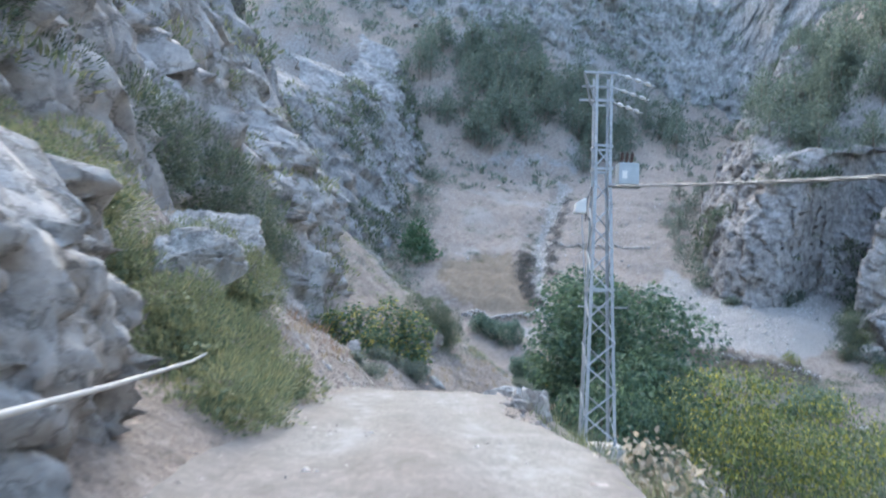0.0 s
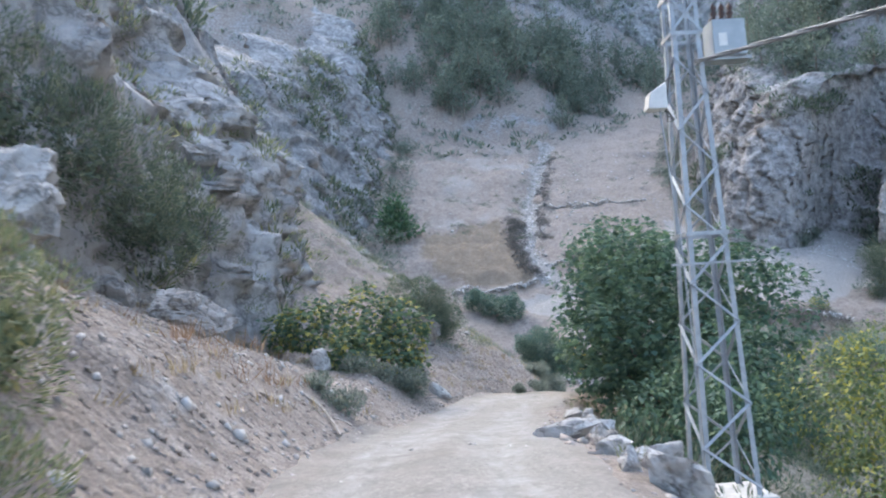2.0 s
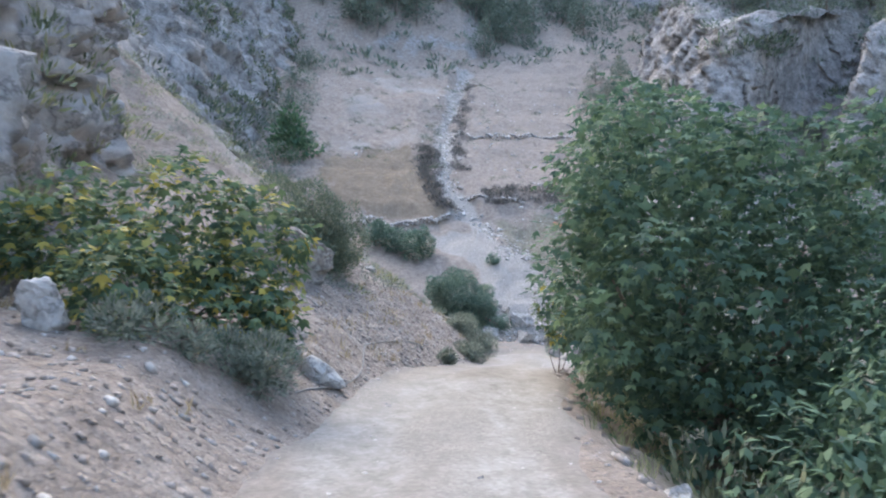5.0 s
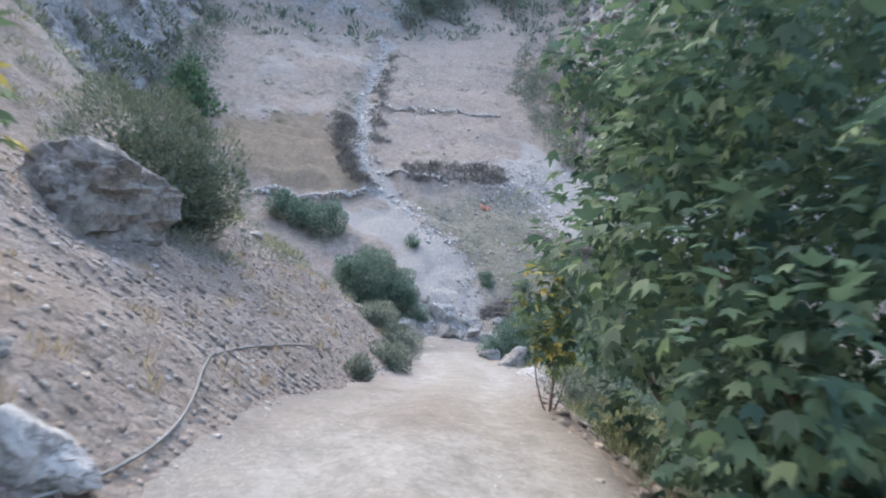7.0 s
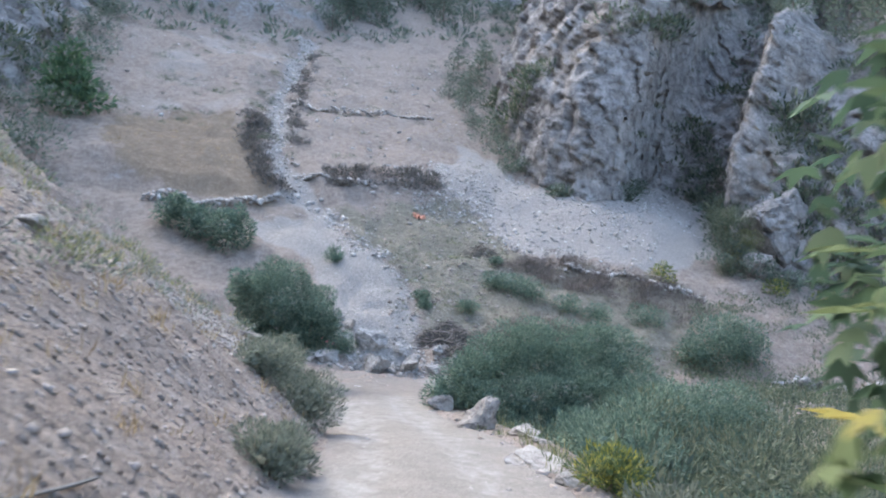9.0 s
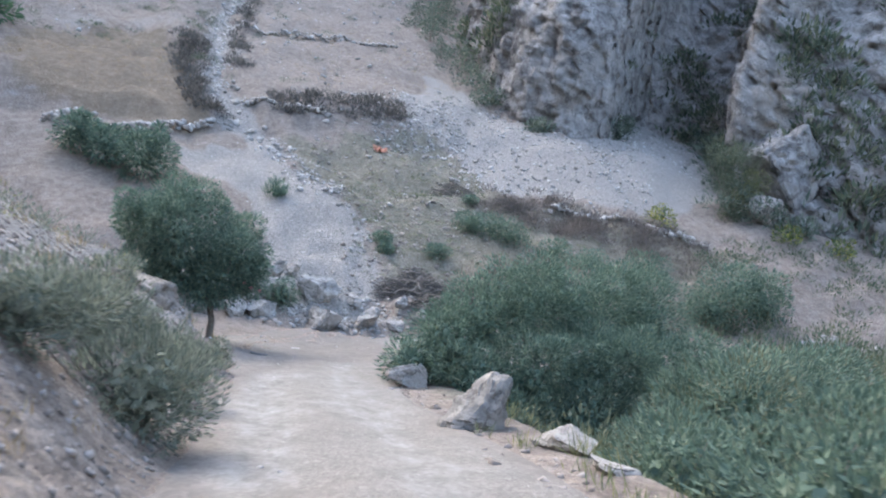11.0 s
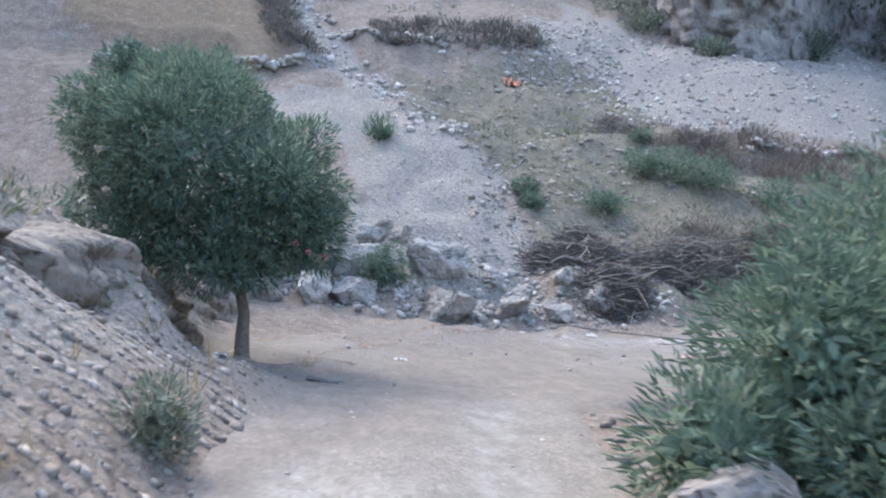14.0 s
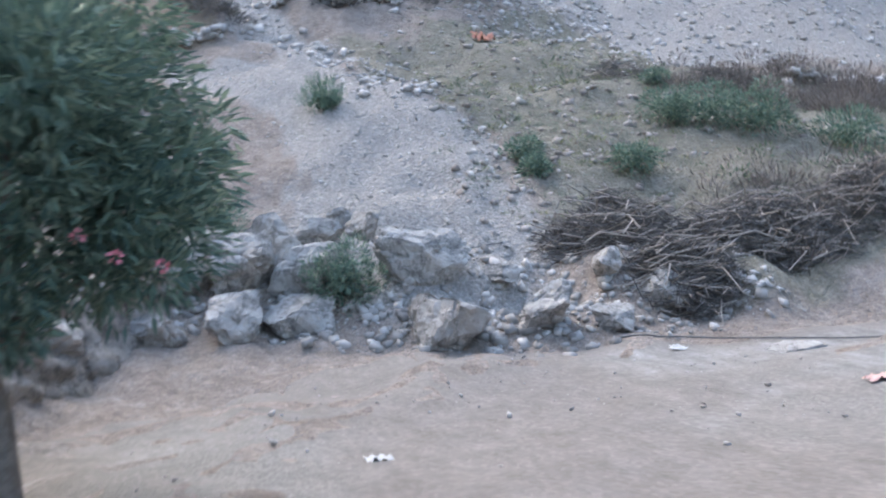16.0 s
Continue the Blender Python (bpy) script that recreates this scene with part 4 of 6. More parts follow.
for bx, by, blobs, n in (
    (-7.0, 23.2, [(-6.7, 23.0, 5.4, 1.4, 1.8, 1.5), (-7.1, 20.6, 5.6, 1.4, 1.8, 1.5), (-7.5, 18.4, 5.9, 1.4, 1.8, 1.3)], 5200),
    (-6.9, 27.2, [(-6.7, 27.0, 4.9, 1.2, 1.4, 1.4), (-6.4, 25.4, 4.2, 1.1, 1.3, 1.1)], 3200),
    (-8.4, 14.5, [(-8.3, 14.6, 6.6, 1.2, 1.5, 1.0), (-8.6, 12.2, 6.9, 1.2, 1.5, 1.0)], 2400)):
    shrub("cliff_bush", bx, by, blobs, n * 3, (0.14, 0.25), SCRUB_LEAF, "dense green scrub growing on a ledge of the cliff", "shrub", "tuft", 4, None, "scrub on the cliff", False, 0.03, blobs[0][2] - 1.3)
for bx, by, blobs, n in (
    (-1.85, 21.9, [(-1.85, 21.8, 0.5, 0.36, 0.36, 0.22), (-2.3, 22.0, 0.62, 0.3, 0.3, 0.2)], 500),
    (-2.1, 27.6, [(-2.0, 27.6, 0.75, 0.45, 0.42, 0.32), (-1.5, 27.9, 0.6, 0.3, 0.3, 0.26)], 500),
    (-0.8, 28.6, [(-0.9, 28.5, 0.4, 0.6, 0.5, 0.4)], 800),
    (4.45, 43.4, [(4.45, 43.4, -1.05, 0.42, 0.45, 0.33), (4.75, 44.4, -1.25, 0.35, 0.4, 0.3)], 1200),
    (3.2, 39.6, [(3.2, 39.6, -0.62, 0.24, 0.24, 0.24)], 350),
    (6.0, 49.4, [(6.0, 49.4, -1.6, 0.75, 0.75, 0.6), (5.4, 50.4, -1.2, 0.7, 0.7, 0.5), (5.0, 48.6, -0.9, 0.5, 0.5, 0.4)], 3600),
    (6.5, 52.9, [(6.5, 52.9, -2.2, 0.5, 0.55, 0.4), (6.1, 53.5, -2.2, 0.4, 0.4, 0.35)], 1500),
    (6.8, 54.9, [(6.8, 54.9, -2.6, 0.25, 0.25, 0.26)], 300),
    (7.7, 57.6, [(7.7, 57.6, -3.2, 0.28, 0.28, 0.3)], 300),
    (11.8, 71.3, [(11.8, 71.4, -2.9, 0.55, 0.5, 0.65)], 900),
    (9.9, 73.6, [(9.9, 73.6, -1.7, 0.6, 0.5, 0.6)], 700)):
    blobs = [(c[0], c[1], gz(c[0], c[1]) + 0.6 * c[5], *c[3:]) for c in blobs]
    shrub("scrub_bush", bx, by, blobs, n * 3, (0.085, 0.22), OLEANDER_LEAF if by > 70 else SAGE_LEAF, "small grey-green scrub bush on stony ground", "shrub", "tuft", 5, None, "scrub beside the track", False, 0.012)
for bx, by, blobs, mat, text in (
    (41.9, 81.2, [(41.2, 81.2, 4.6, 1.2, 1.2, 0.9), (42.4, 81.4, 4.9, 1.3, 1.2, 1.0), (41.6, 81.0, 3.2, 1.1, 1.1, 0.9)], SCRUB_LEAF, "dark green scrub growing against a rock knoll"),
    (42.9, 80.6, [(42.6, 80.7, 2.5, 1.0, 0.9, 0.8), (43.2, 80.8, 3.3, 0.9, 0.9, 0.8)], BROOM_LEAF, "olive-green broom growing against a rock knoll"),
    (40.9, 80.2, [(40.9, 80.2, 1.3, 0.7, 0.7, 0.6)], SCRUB_LEAF, "small dark scrub on the stony slope")):
    shrub("knoll_bush", bx, by, blobs, 2600 * len(blobs), (0.12, 0.25), mat, text, "shrub", "tuft", 5, None, "scrub by the knoll", False, 0.03)
shrub("spurge_tuft", 13.1, 80.1, [(13.1, 80.1, 0.95, 0.6, 0.55, 0.45)], 500, (0.3, 0.09), OLEANDER_LEAF, "single dark green tuft on the pale scree", "shrub", "upright", 3)
shrub("bank_bush", -0.1, 41.8, [(-0.8, 41.8, 2.6, 1.35, 1.2, 1.2), (0.3, 42.6, 2.1, 1.0, 0.9, 1.0), (-0.1, 41.2, 1.7, 0.8, 0.7, 0.9), (0.3, 41.9, 1.5, 0.6, 0.6, 0.7)], 24000, (0.10, 0.22), SCRUB_LEAF, "tall grey-green bush behind a boulder", "shrub", "tuft", 6)

# the thicket below the track beyond the pylon
shrub("yellowing_thicket", 8.8, 24.6, [(8.6, 24.0, -0.2, 1.7, 1.5, 1.3), (10.4, 24.6, -0.4, 1.6, 1.5, 1.3), (8.4, 22.6, -1.8, 1.6, 1.4, 1.3), (10.2, 22.4, -2.0, 1.8, 1.5, 1.3), (12.2, 24.0, -1.2, 1.8, 1.6, 1.4)],
    11000, (0.14, 0.5), YELLOW_LEAF, "yellow-green leafy thicket below the track", "shrub", "broad", 8, None, "", False, 0.03)
shrub("valley_bush", 6.0, 23.6, [(5.8, 23.8, -0.8, 1.2, 1.3, 1.1), (5.0, 25.4, -0.7, 1.2, 1.4, 1.2), (6.4, 25.8, 0.3, 1.4, 1.4, 1.2)], 3600, (0.17, 0.5), FIG_LEAF, "dark green bush at the foot of the fig tree", "shrub", "broad", 5)
shrub("valley_bush", 15.5, 27.5, [(14.5, 26.5, -2.4, 2.0, 2.0, 1.6), (17.0, 28.0, -2.6, 2.2, 2.0, 1.6), (19.5, 30.0, -3.0, 2.2, 2.0, 1.6)], 3600, (0.2, 0.4), SCRUB_LEAF, "dark scrub in the valley below the track", "shrub", "broad", 5)


# ---------------------------------------------------------------- pines and far scrub
def pine(name, x, y, tall, wide, n, mat, label, group=""):
    z = gz(x, y) - 0.2
    top = anchor(name, x, y, z)
    blobs = []
    for k in range(9):
        h = 0.28 + 0.68 * k / 8
        r = wide * (1.05 - h) * 0.75 + 0.25
        ang = k * 2.4
        blobs.append((math.cos(ang) * r * 0.55, math.sin(ang) * r * 0.55, tall * h, r, r, tall * 0.10 + 0.2))
    p, out = crown_points(blobs, n, 0.35, 0.3)
    noise3 = rng.normal(size=(len(p), 3))
    length = rng.uniform(0.35, 0.75, len(p))
    part("crown", leaf_mesh("crown", p, out + noise3 * 0.4 + (0, 0, 0.35), noise3 + (0, 0, 0.5), length, length * 0.4, mat), mat, top)
    v, f = tube(np.array([(0, 0, -0.3), (0.05, 0, tall * 0.4), (0, 0.05, tall * 0.9)]), [0.2, 0.14, 0.04], 7)
    part("trunk", mesh_of("trunk", v, f, BARK, True), None, top)
    return tagged(top, label, "tree", group)


pine("young_pine", -3.2, 101.0, 5.5, 2.9, 1500, BRIGHT_PINE, "bright green young pine at the foot of the crag")
pine_a = pine("pine", 6.0, 146.0, 9.0, 3.6, 700, HAZED_PINE_LEAF, "green pine on the mountainside, needles lightened for distance haze", "pines on the mountainside")
pine_b = pine("pine", 14.0, 149.0, 7.0, 3.2, 600, HAZED_PINE_LEAF, "green pine on the mountainside, needles lightened for distance haze", "pines on the mountainside")


def scatter(n, spots):
    """Points of the plan, drawn evenly from round spots (x, y, radius, weight)."""
    s = np.asarray(spots, float)
    pick = rng.choice(len(s), n, p=s[:, 3] / s[:, 3].sum())
    r, t = np.sqrt(rng.random(n)), rng.random(n) * 2 * np.pi
    return s[pick, 0] + s[pick, 2] * r * np.cos(t), s[pick, 1] + s[pick, 2] * r * np.sin(t)


px, py = scatter(240, [(6, 150, 10, 1.6), (20, 152, 10, 1.6), (2, 160, 14, 3), (14, 166, 12, 4), (28, 160, 10, 3), (40, 168, 12, 3), (70, 150, 14, 3), (60, 125, 12, 5), (58, 105, 9, 4), (62, 88, 9, 4), (54, 118, 8, 3), (70, 100, 14, 3), (10, 180, 30, 1)])
pz = ground_at(px, py)
for k in range(len(px)):
    if inside(np.array([px[k]]), np.array([py[k]]), UPPER_SCREE)[0]:
        continue
    s = rng.uniform(0.6, 1.25)
    copy_thing(pine_a if k % 2 else pine_b, Matrix.Translation((px[k], py[k], pz[k] - 0.2)) @ Matrix.Rotation(rng.random() * 6.28, 4, "Z") @ Matrix.Diagonal((s, s, s, 1)))


for k, (x0, y0, s) in enumerate(((32.6, 111.0, 0.6), (34.2, 114.5, 0.75), (35.6, 118.0, 0.8), (37.8, 122.5, 0.85), (40.2, 126.0, 0.9), (33.4, 117.5, 0.6), (36.0, 123.5, 0.7), (42.6, 129.5, 0.9), (31.9, 106.5, 0.5), (39.0, 130.0, 0.8), (44.0, 134.0, 0.9))):
    copy_thing(pine_a if k % 2 else pine_b, Matrix.Translation((x0, y0, gz(x0, y0) - 0.2)) @ Matrix.Rotation(k * 1.7, 4, "Z") @ Matrix.Diagonal((s * 0.65, s * 0.65, s * 0.5, 1)))
rim = right_face[-5:, ::9].reshape(-1, 3)
rim = rim[rng.permutation(len(rim))[:60]]
for k, (x0, y0, z0) in enumerate(rim):
    s = rng.uniform(0.45, 0.85)
    copy_thing(pine_a if k % 2 else pine_b, Matrix.Translation((x0, y0, z0 - 0.3)) @ Matrix.Rotation(rng.random() * 6.28, 4, "Z") @ Matrix.Diagonal((s * 1.2, s * 1.2, s, 1)))


def tufts(name, x, y, z, size, per, leaf, mat, label, category="scrub"):
    """Many small plants as one mass."""
    n = len(x)
    size = np.broadcast_to(size, (n,))
    d = unit(rng.normal(size=(n, per, 3)))
    d[..., 2] = np.abs(d[..., 2])
    r = rng.uniform(0.4, 1.0, (n, per, 1))
    p = np.stack([x, y, z], -1)[:, None] + d * r * size[:, None, None] * (1, 1, 0.8)
    p, out = p.reshape(-1, 3), d.reshape(-1, 3)
    noise3 = rng.normal(size=out.shape)
    length = np.repeat(size, per) * leaf[0] * rng.uniform(0.6, 1.3, len(p))
    me = leaf_mesh(name, p, out + noise3 * 0.4 + (0, 0, 0.5), noise3 + out * 0.4, length, length * leaf[1], mat)
    return tagged(new(name, me), label, category, kind="stuff")


def on_face(face, n, low=0.05, high=0.95):
    """Points on a cliff's face."""
    r = rng.integers(int(face.shape[0] * low), int(face.shape[0] * high), n)
    c = rng.integers(0, face.shape[1], n)
    return face[r, c]


q = on_face(far_face, 2600)
q = q[vnoise(q[:, 0] * 0.16, q[:, 1] * 0.16, q[:, 2] * 0.2, 78) > 0.02]
tufts("crag_scrub", q[:, 0], q[:, 1], q[:, 2], rng.uniform(0.35, 1.3, len(q)) ** 1.3, 22, (0.5, 0.35), SCRUB_LEAF, "dark scrub clinging to the far crags")
q = on_face(right_face, 7000, 0.04, 0.85)
q = q[vnoise(q[:, 0] * 0.22, q[:, 1] * 0.22, q[:, 2] * 0.22, 77) > 0.36]
tufts("crag_scrub", q[:, 0], q[:, 1], q[:, 2], 0.35 + 1.5 * rng.random(len(q)) ** 2, 40, (0.36, 0.35), SCRUB_LEAF, "dark scrub clinging to the far crags")
q = right_face[-9:, ::2].reshape(-1, 3)
q = q[rng.permutation(len(q))[:520]]
tufts("crag_scrub", q[:, 0], q[:, 1], q[:, 2], rng.uniform(0.4, 1.3, len(q)), 40, (0.36, 0.35), HAZED_PINE_LEAF, "dark scrub and dwarf pines along the cliff top")
hx, hy = scatter(240, [(-30, 190, 30, 2), (60, 200, 30, 3), (-60, 215, 22, 2), (100, 170, 30, 2)])
tufts("pine_wood", hx, hy, ground_at(hx, hy) + 1.5, rng.uniform(1.5, 3.2, 240), 60, (0.3, 0.4), HAZED_PINE_LEAF, "distant pine wood over the mountain tops", "trees")
q = right_face[:, np.flatnonzero((right_face[10, :, 0] > 39.5) & (right_face[10, :, 1] > 90) & (right_face[10, :, 1] < 97))].reshape(-1, 3)
q = q[rng.permutation(len(q))[:20]]
tufts("crag_scrub", q[:, 0] - 0.5, q[:, 1] - 0.5, q[:, 2], rng.uniform(0.4, 1.1, len(q)), 50, (0.32, 0.35), SCRUB_LEAF, "dark scrub filling a cleft of the cliff")
q = on_face(near_face, 900)
tufts("cliff_scrub", q[:, 0], q[:, 1], q[:, 2], 0.15 + 0.75 * rng.random(len(q)) ** 2, 50, (0.36, 0.22), BROOM_LEAF, "olive scrub in the cracks of the near cliff")
hx, hy = scatter(700, [(5, 120, 20, 3), (30, 120, 12, 1), (20, 100, 12, 1), (24, 78, 8, 1), (0, 160, 50, 4), (60, 170, 50, 4), (-40, 190, 50, 4)])
tufts("hillside_scrub", hx, hy, ground_at(hx, hy), rng.uniform(0.2, 0.65, len(hx)), 44, (0.28, 0.3), SCRUB_LEAF, "grey-green scrub scattered over the slopes")
hx, hy = scatter(1500, [(0, 170, 40, 4), (40, 180, 40, 4), (-50, 200, 40, 4), (80, 160, 30, 2), (-20, 120, 14, 2)])
tufts("mountain_scrub", hx, hy, ground_at(hx, hy), rng.uniform(0.6, 1.9, len(hx)), 20, (0.6, 0.3), HAZED_PINE_LEAF, "dark scrub and young pines over the mountainside")
# dark scrub along the gully and the terrace walls
gy = np.r_[rng.uniform(89.5, 105, 160), rng.uniform(90.6, 93.4, 120), rng.uniform(96, 130, 90)]
gx = np.r_[gully_x(gy[:160]) + rng.uniform(-2.9, -0.9, 160) * rng.uniform(0.7, 1.1, 160), rng.uniform(15.0, 23.5, 120), gully_x(gy[280:]) + rng.uniform(1.0, 2.2, 90)]
tufts("gully_scrub", gx, gy, ground_at(gx, gy), rng.uniform(0.3, 0.75, len(gx)), 44, (0.42, 0.28), leaf_material("grey_scrub", (0.11, 0.108, 0.106), (0.155, 0.15, 0.147), (0.205, 0.2, 0.185)), "grey-brown dry scrub along the stony gully")
spots = np.array([(6.6, 122.4, 1.6), (12.0, 132.0, 1.2), (4.1, 104.0, 1.3), (1.4, 102.6, 1.2), (11.6, 113.0, 1.3), (11.1, 101.2, 0.8), (21.1, 131.7, 1.5), (8.5, 112.0, 0.8), (3.5, 114.0, 0.9), (16.0, 133.0, 1.0), (11.8, 108.0, 0.7), (12.6, 111.5, 0.8), (14.9, 117.5, 0.8), (10.6, 99.0, 0.6), (17.6, 126.0, 0.9), (22.0, 126.0, 1.0)])
k = np.repeat(np.arange(len(spots)), 9)
hx, hy = spots[k, 0] + rng.normal(size=len(k)) * spots[k, 2] * 0.8, spots[k, 1] + rng.normal(size=len(k)) * spots[k, 2] * 0.5
tufts("scree_scrub", hx, hy, ground_at(hx, hy), rng.uniform(0.25, 0.6, len(k)), 40, (0.32, 0.3), SCRUB_LEAF, "patches of dark scrub on the upper scree")
# dry grass and weeds
def grass(name, x, y, tall, per, mat, label):
    n = len(x)
    z = ground_at(x, y)
    k = np.repeat(np.arange(n), per)
    at = np.stack([x[k] + rng.normal(size=len(k)) * 0.08, y[k] + rng.normal(size=len(k)) * 0.08, z[k] - 0.02], -1)
    lean = rng.normal(size=(len(k), 3)) * 0.35 + (0, 0, 1)
    length = np.broadcast_to(tall, (n,))[k] * rng.uniform(0.5, 1.2, len(k))
    me = leaf_mesh(name, at, lean, rng.normal(size=(len(k), 3)), length, 0.010 + length * 0.012, mat)
    return tagged(new(name, me), label, "grass", kind="stuff")


def bank_points(n, y0, y1, d0, d1):
    """Points of the plan beside the track: stations by y, distances to its right (minus: left)."""
    i = rng.choice(np.flatnonzero((LINE[:, 1] > y0) & (LINE[:, 1] < y1) & (LINE[:, 0] < 16)), n)
    d = rng.uniform(d0, d1, n)
    return LINE[i, 0] + d * LINE_TAN[i, 1], LINE[i, 1] - d * LINE_TAN[i, 0]


bx, by = bank_points(420, 4, 60, -7.5, -1.9)
grass("dry_grass", bx, by, rng.uniform(0.12, 0.35, 420), 14, DRY_GRASS, "tufts of dry straw-coloured grass on the bank")
bx, by = bank_points(26, 17, 22, -4.2, -2.6)
grass("rust_weeds", bx, by, rng.uniform(0.2, 0.5, 26), 9, RUST_WEED, "tall rust-brown dried weeds on the bank")
bx, by = bank_points(500, 4, 52, 1.8, 4.5)
kept = (by < 12) | (by > 27) | (rng.random(500) < 0.12)
bx, by = bx[kept], by[kept]
grass("verge_grass", bx, by, rng.uniform(0.15, 0.4, len(bx)), 14, BROOM_LEAF, "dry green grass on the outer verge")
hx, hy = scatter(2600, [(21, 86, 5, 2), (20, 80, 4, 2), (27, 76, 6, 2), (18, 76, 3, 1), (36, 72, 5, 1)])
grass("field_grass", hx, hy, rng.uniform(0.06, 0.22, 2600), 9, SAGE_LEAF, "sparse greenish grass on the old terrace")
hx, hy = scatter(700, [(5, 98, 7, 2), (24, 104, 8, 2)])
grass("terrace_grass", hx, hy, rng.uniform(0.1, 0.3, 700), 9, DRY_GRASS, "dry straw-coloured grass on the terraces")


# ---------------------------------------------------------------- stones
def stones(name, x, y, size, mat, label, category="stones", sink=0.3, z=None):
    """Loose stones as one mass: rough little blocks."""
    n = len(x)
    z = ground_at(x, y) if z is None else z
    corner = np.array([(-1, -1, -1), (1, -1, -1), (1, 1, -1), (-1, 1, -1), (-1, -1, 1), (1, -1, 1), (1, 1, 1), (-1, 1, 1)]) * 0.8
    v = corner[None] * rng.uniform(0.45, 1.15, (n, 8, 3))
    v = v * (size[:, None, None] * rng.uniform(0.65, 1.3, (n, 1, 3)) * (1, 1, 0.6))
    fall_x = np.clip((ground_at(x + 0.15, y) - ground_at(x - 0.15, y)) / 0.3, -1.2, 1.2)
    fall_y = np.clip((ground_at(x, y + 0.15) - ground_at(x, y - 0.15)) / 0.3, -1.2, 1.2)
    up = unit(np.stack([-fall_x, -fall_y, 1 + 0 * fall_x], -1) + rng.normal(size=(n, 3)) * 0.3)
    along = unit(np.cross(up, rng.normal(size=(n, 3))))
    side = np.cross(up, along)
    p = v[..., :1] * along[:, None] + v[..., 1:2] * side[:, None] + v[..., 2:] * up[:, None]
    p = p + np.stack([x, y, z], -1)[:, None] + up[:, None] * (size * (0.7 - sink * 2))[:, None, None]
    tris = np.array([(0, 2, 1), (0, 3, 2), (4, 5, 6), (4, 6, 7), (0, 1, 5), (0, 5, 4), (1, 2, 6), (1, 6, 5), (2, 3, 7), (2, 7, 6), (3, 0, 4), (3, 4, 7)])
    f = (tris[None] + np.arange(n)[:, None, None] * 8).reshape(-1, 3)
    return tagged(new(name, mesh_of(name, p.reshape(-1, 3), f, mat)), label, category, kind="stuff")


def stone_material(name, dark, mid_c, light):
    n = Nodes(name)
    col = n.ramp(n.island(), (0.0, dark), (0.5, mid_c), (1.0, light))
    col = n.mix(0.5, col, n.ramp(n.noise(6, 5, 0.7), (0.3, 0.65), (0.7, 1.3)), "MULTIPLY")
    return n.done(col, 0.92, n.noise(20, 4), 0.01, 0.5)


STONE = stone_material("loose_limestone", (0.23, 0.216, 0.203), (0.335, 0.318, 0.30), (0.48, 0.46, 0.44))
BANK_STONE = stone_material("earthy_rubble", (0.205, 0.176, 0.156), (0.29, 0.256, 0.231), (0.42, 0.382, 0.355))
# lighter copy of STONE: brightness added in the colour to offset backlighting
SCREE_STONE = stone_material("backlight_lifted_scree", (0.27, 0.257, 0.243), (0.385, 0.368, 0.35), (0.54, 0.52, 0.50))
EARTH_STONE = stone_material("dusty_stones", (0.205, 0.171, 0.148), (0.295, 0.254, 0.225), (0.44, 0.398, 0.365))

bx, by = bank_points(15000, 12, 36, -7.0, -1.6)
stones("bank_stones", bx, by, 0.008 + 0.045 * rng.random(15000) ** 5, EARTH_STONE, "dusty brown stones littering the bank")
bx, by = bank_points(420, 11, 27, -6.5, -1.7)
stones("bank_cobbles", bx, by, 0.03 + 0.06 * rng.random(420) ** 3, STONE, "loose pale cobbles lying on the bank")
bx, by = bank_points(26000, 34, 60.5, -7.5, -1.55)
stones("bank_rubble", bx, by, 0.009 + 0.05 * rng.random(26000) ** 5, BANK_STONE, "loose grey rubble covering the bank")
bx, by = bank_points(4200, 49, 59.8, -4.8, -1.7)
stones("bank_rubble", bx, by, 0.010 + 0.05 * rng.random(4200) ** 5, BANK_STONE, "loose grey rubble covering the bank")
bx, by = bank_points(6500, 2, 62, -1.75, 1.7)
stones("road_stones", bx, by, 0.005 + 0.03 * rng.random(6500) ** 5, STONE, "small stones scattered on the track", sink=0.2)
bx, by = bank_points(1100, 4, 60, 1.35, 2.3)
stones("verge_stones", bx, by, 0.015 + 0.09 * rng.random(1100) ** 5, BANK_STONE, "pale stones along the outer verge")
hx, hy = rng.uniform(9, 19, 4200), rng.uniform(68.2, 73.5, 4200)
hy = np.maximum(hy, np.interp(hx, [9, 10.5, 14, 19], [71.2, 70.6, 68.5, 69.2]) + rng.random(4200) * 2)
stones("toe_rubble", hx, hy, 0.014 + 0.13 * rng.random(4200) ** 6, STONE, "grey rubble at the foot of the slope")
hx, hy = scatter(9000, [(31, 88, 8, 3), (44, 90, 5, 1), (15.5, 82, 2, 0.4), (24, 92, 4, 1.4)])
stones("scree_stones", hx, hy, 0.02 + 0.15 * rng.random(9000) ** 7, SCREE_STONE, "pale scree of broken stone")
gy2 = rng.uniform(84, 140, 1800)
gx2 = gully_x(gy2) + rng.normal(size=1800) * 0.6
stones("gully_stones", gx2, gy2, 0.04 + 0.22 * rng.random(1800) ** 4, SCREE_STONE, "pale stones filling the gully")
hx, hy = scatter(1300, [(5, 120, 18, 3), (28, 118, 12, 2), (22, 84, 8, 2), (24, 102, 9, 2)])
stones("slope_stones", hx, hy, 0.04 + 0.22 * rng.random(1300) ** 5, SCREE_STONE, "stones scattered over the slope")
hx, hy = scatter(2600, [(21, 86, 5, 2), (20, 79, 4, 2), (27, 76, 6, 2), (17.5, 75, 2.5, 1)])
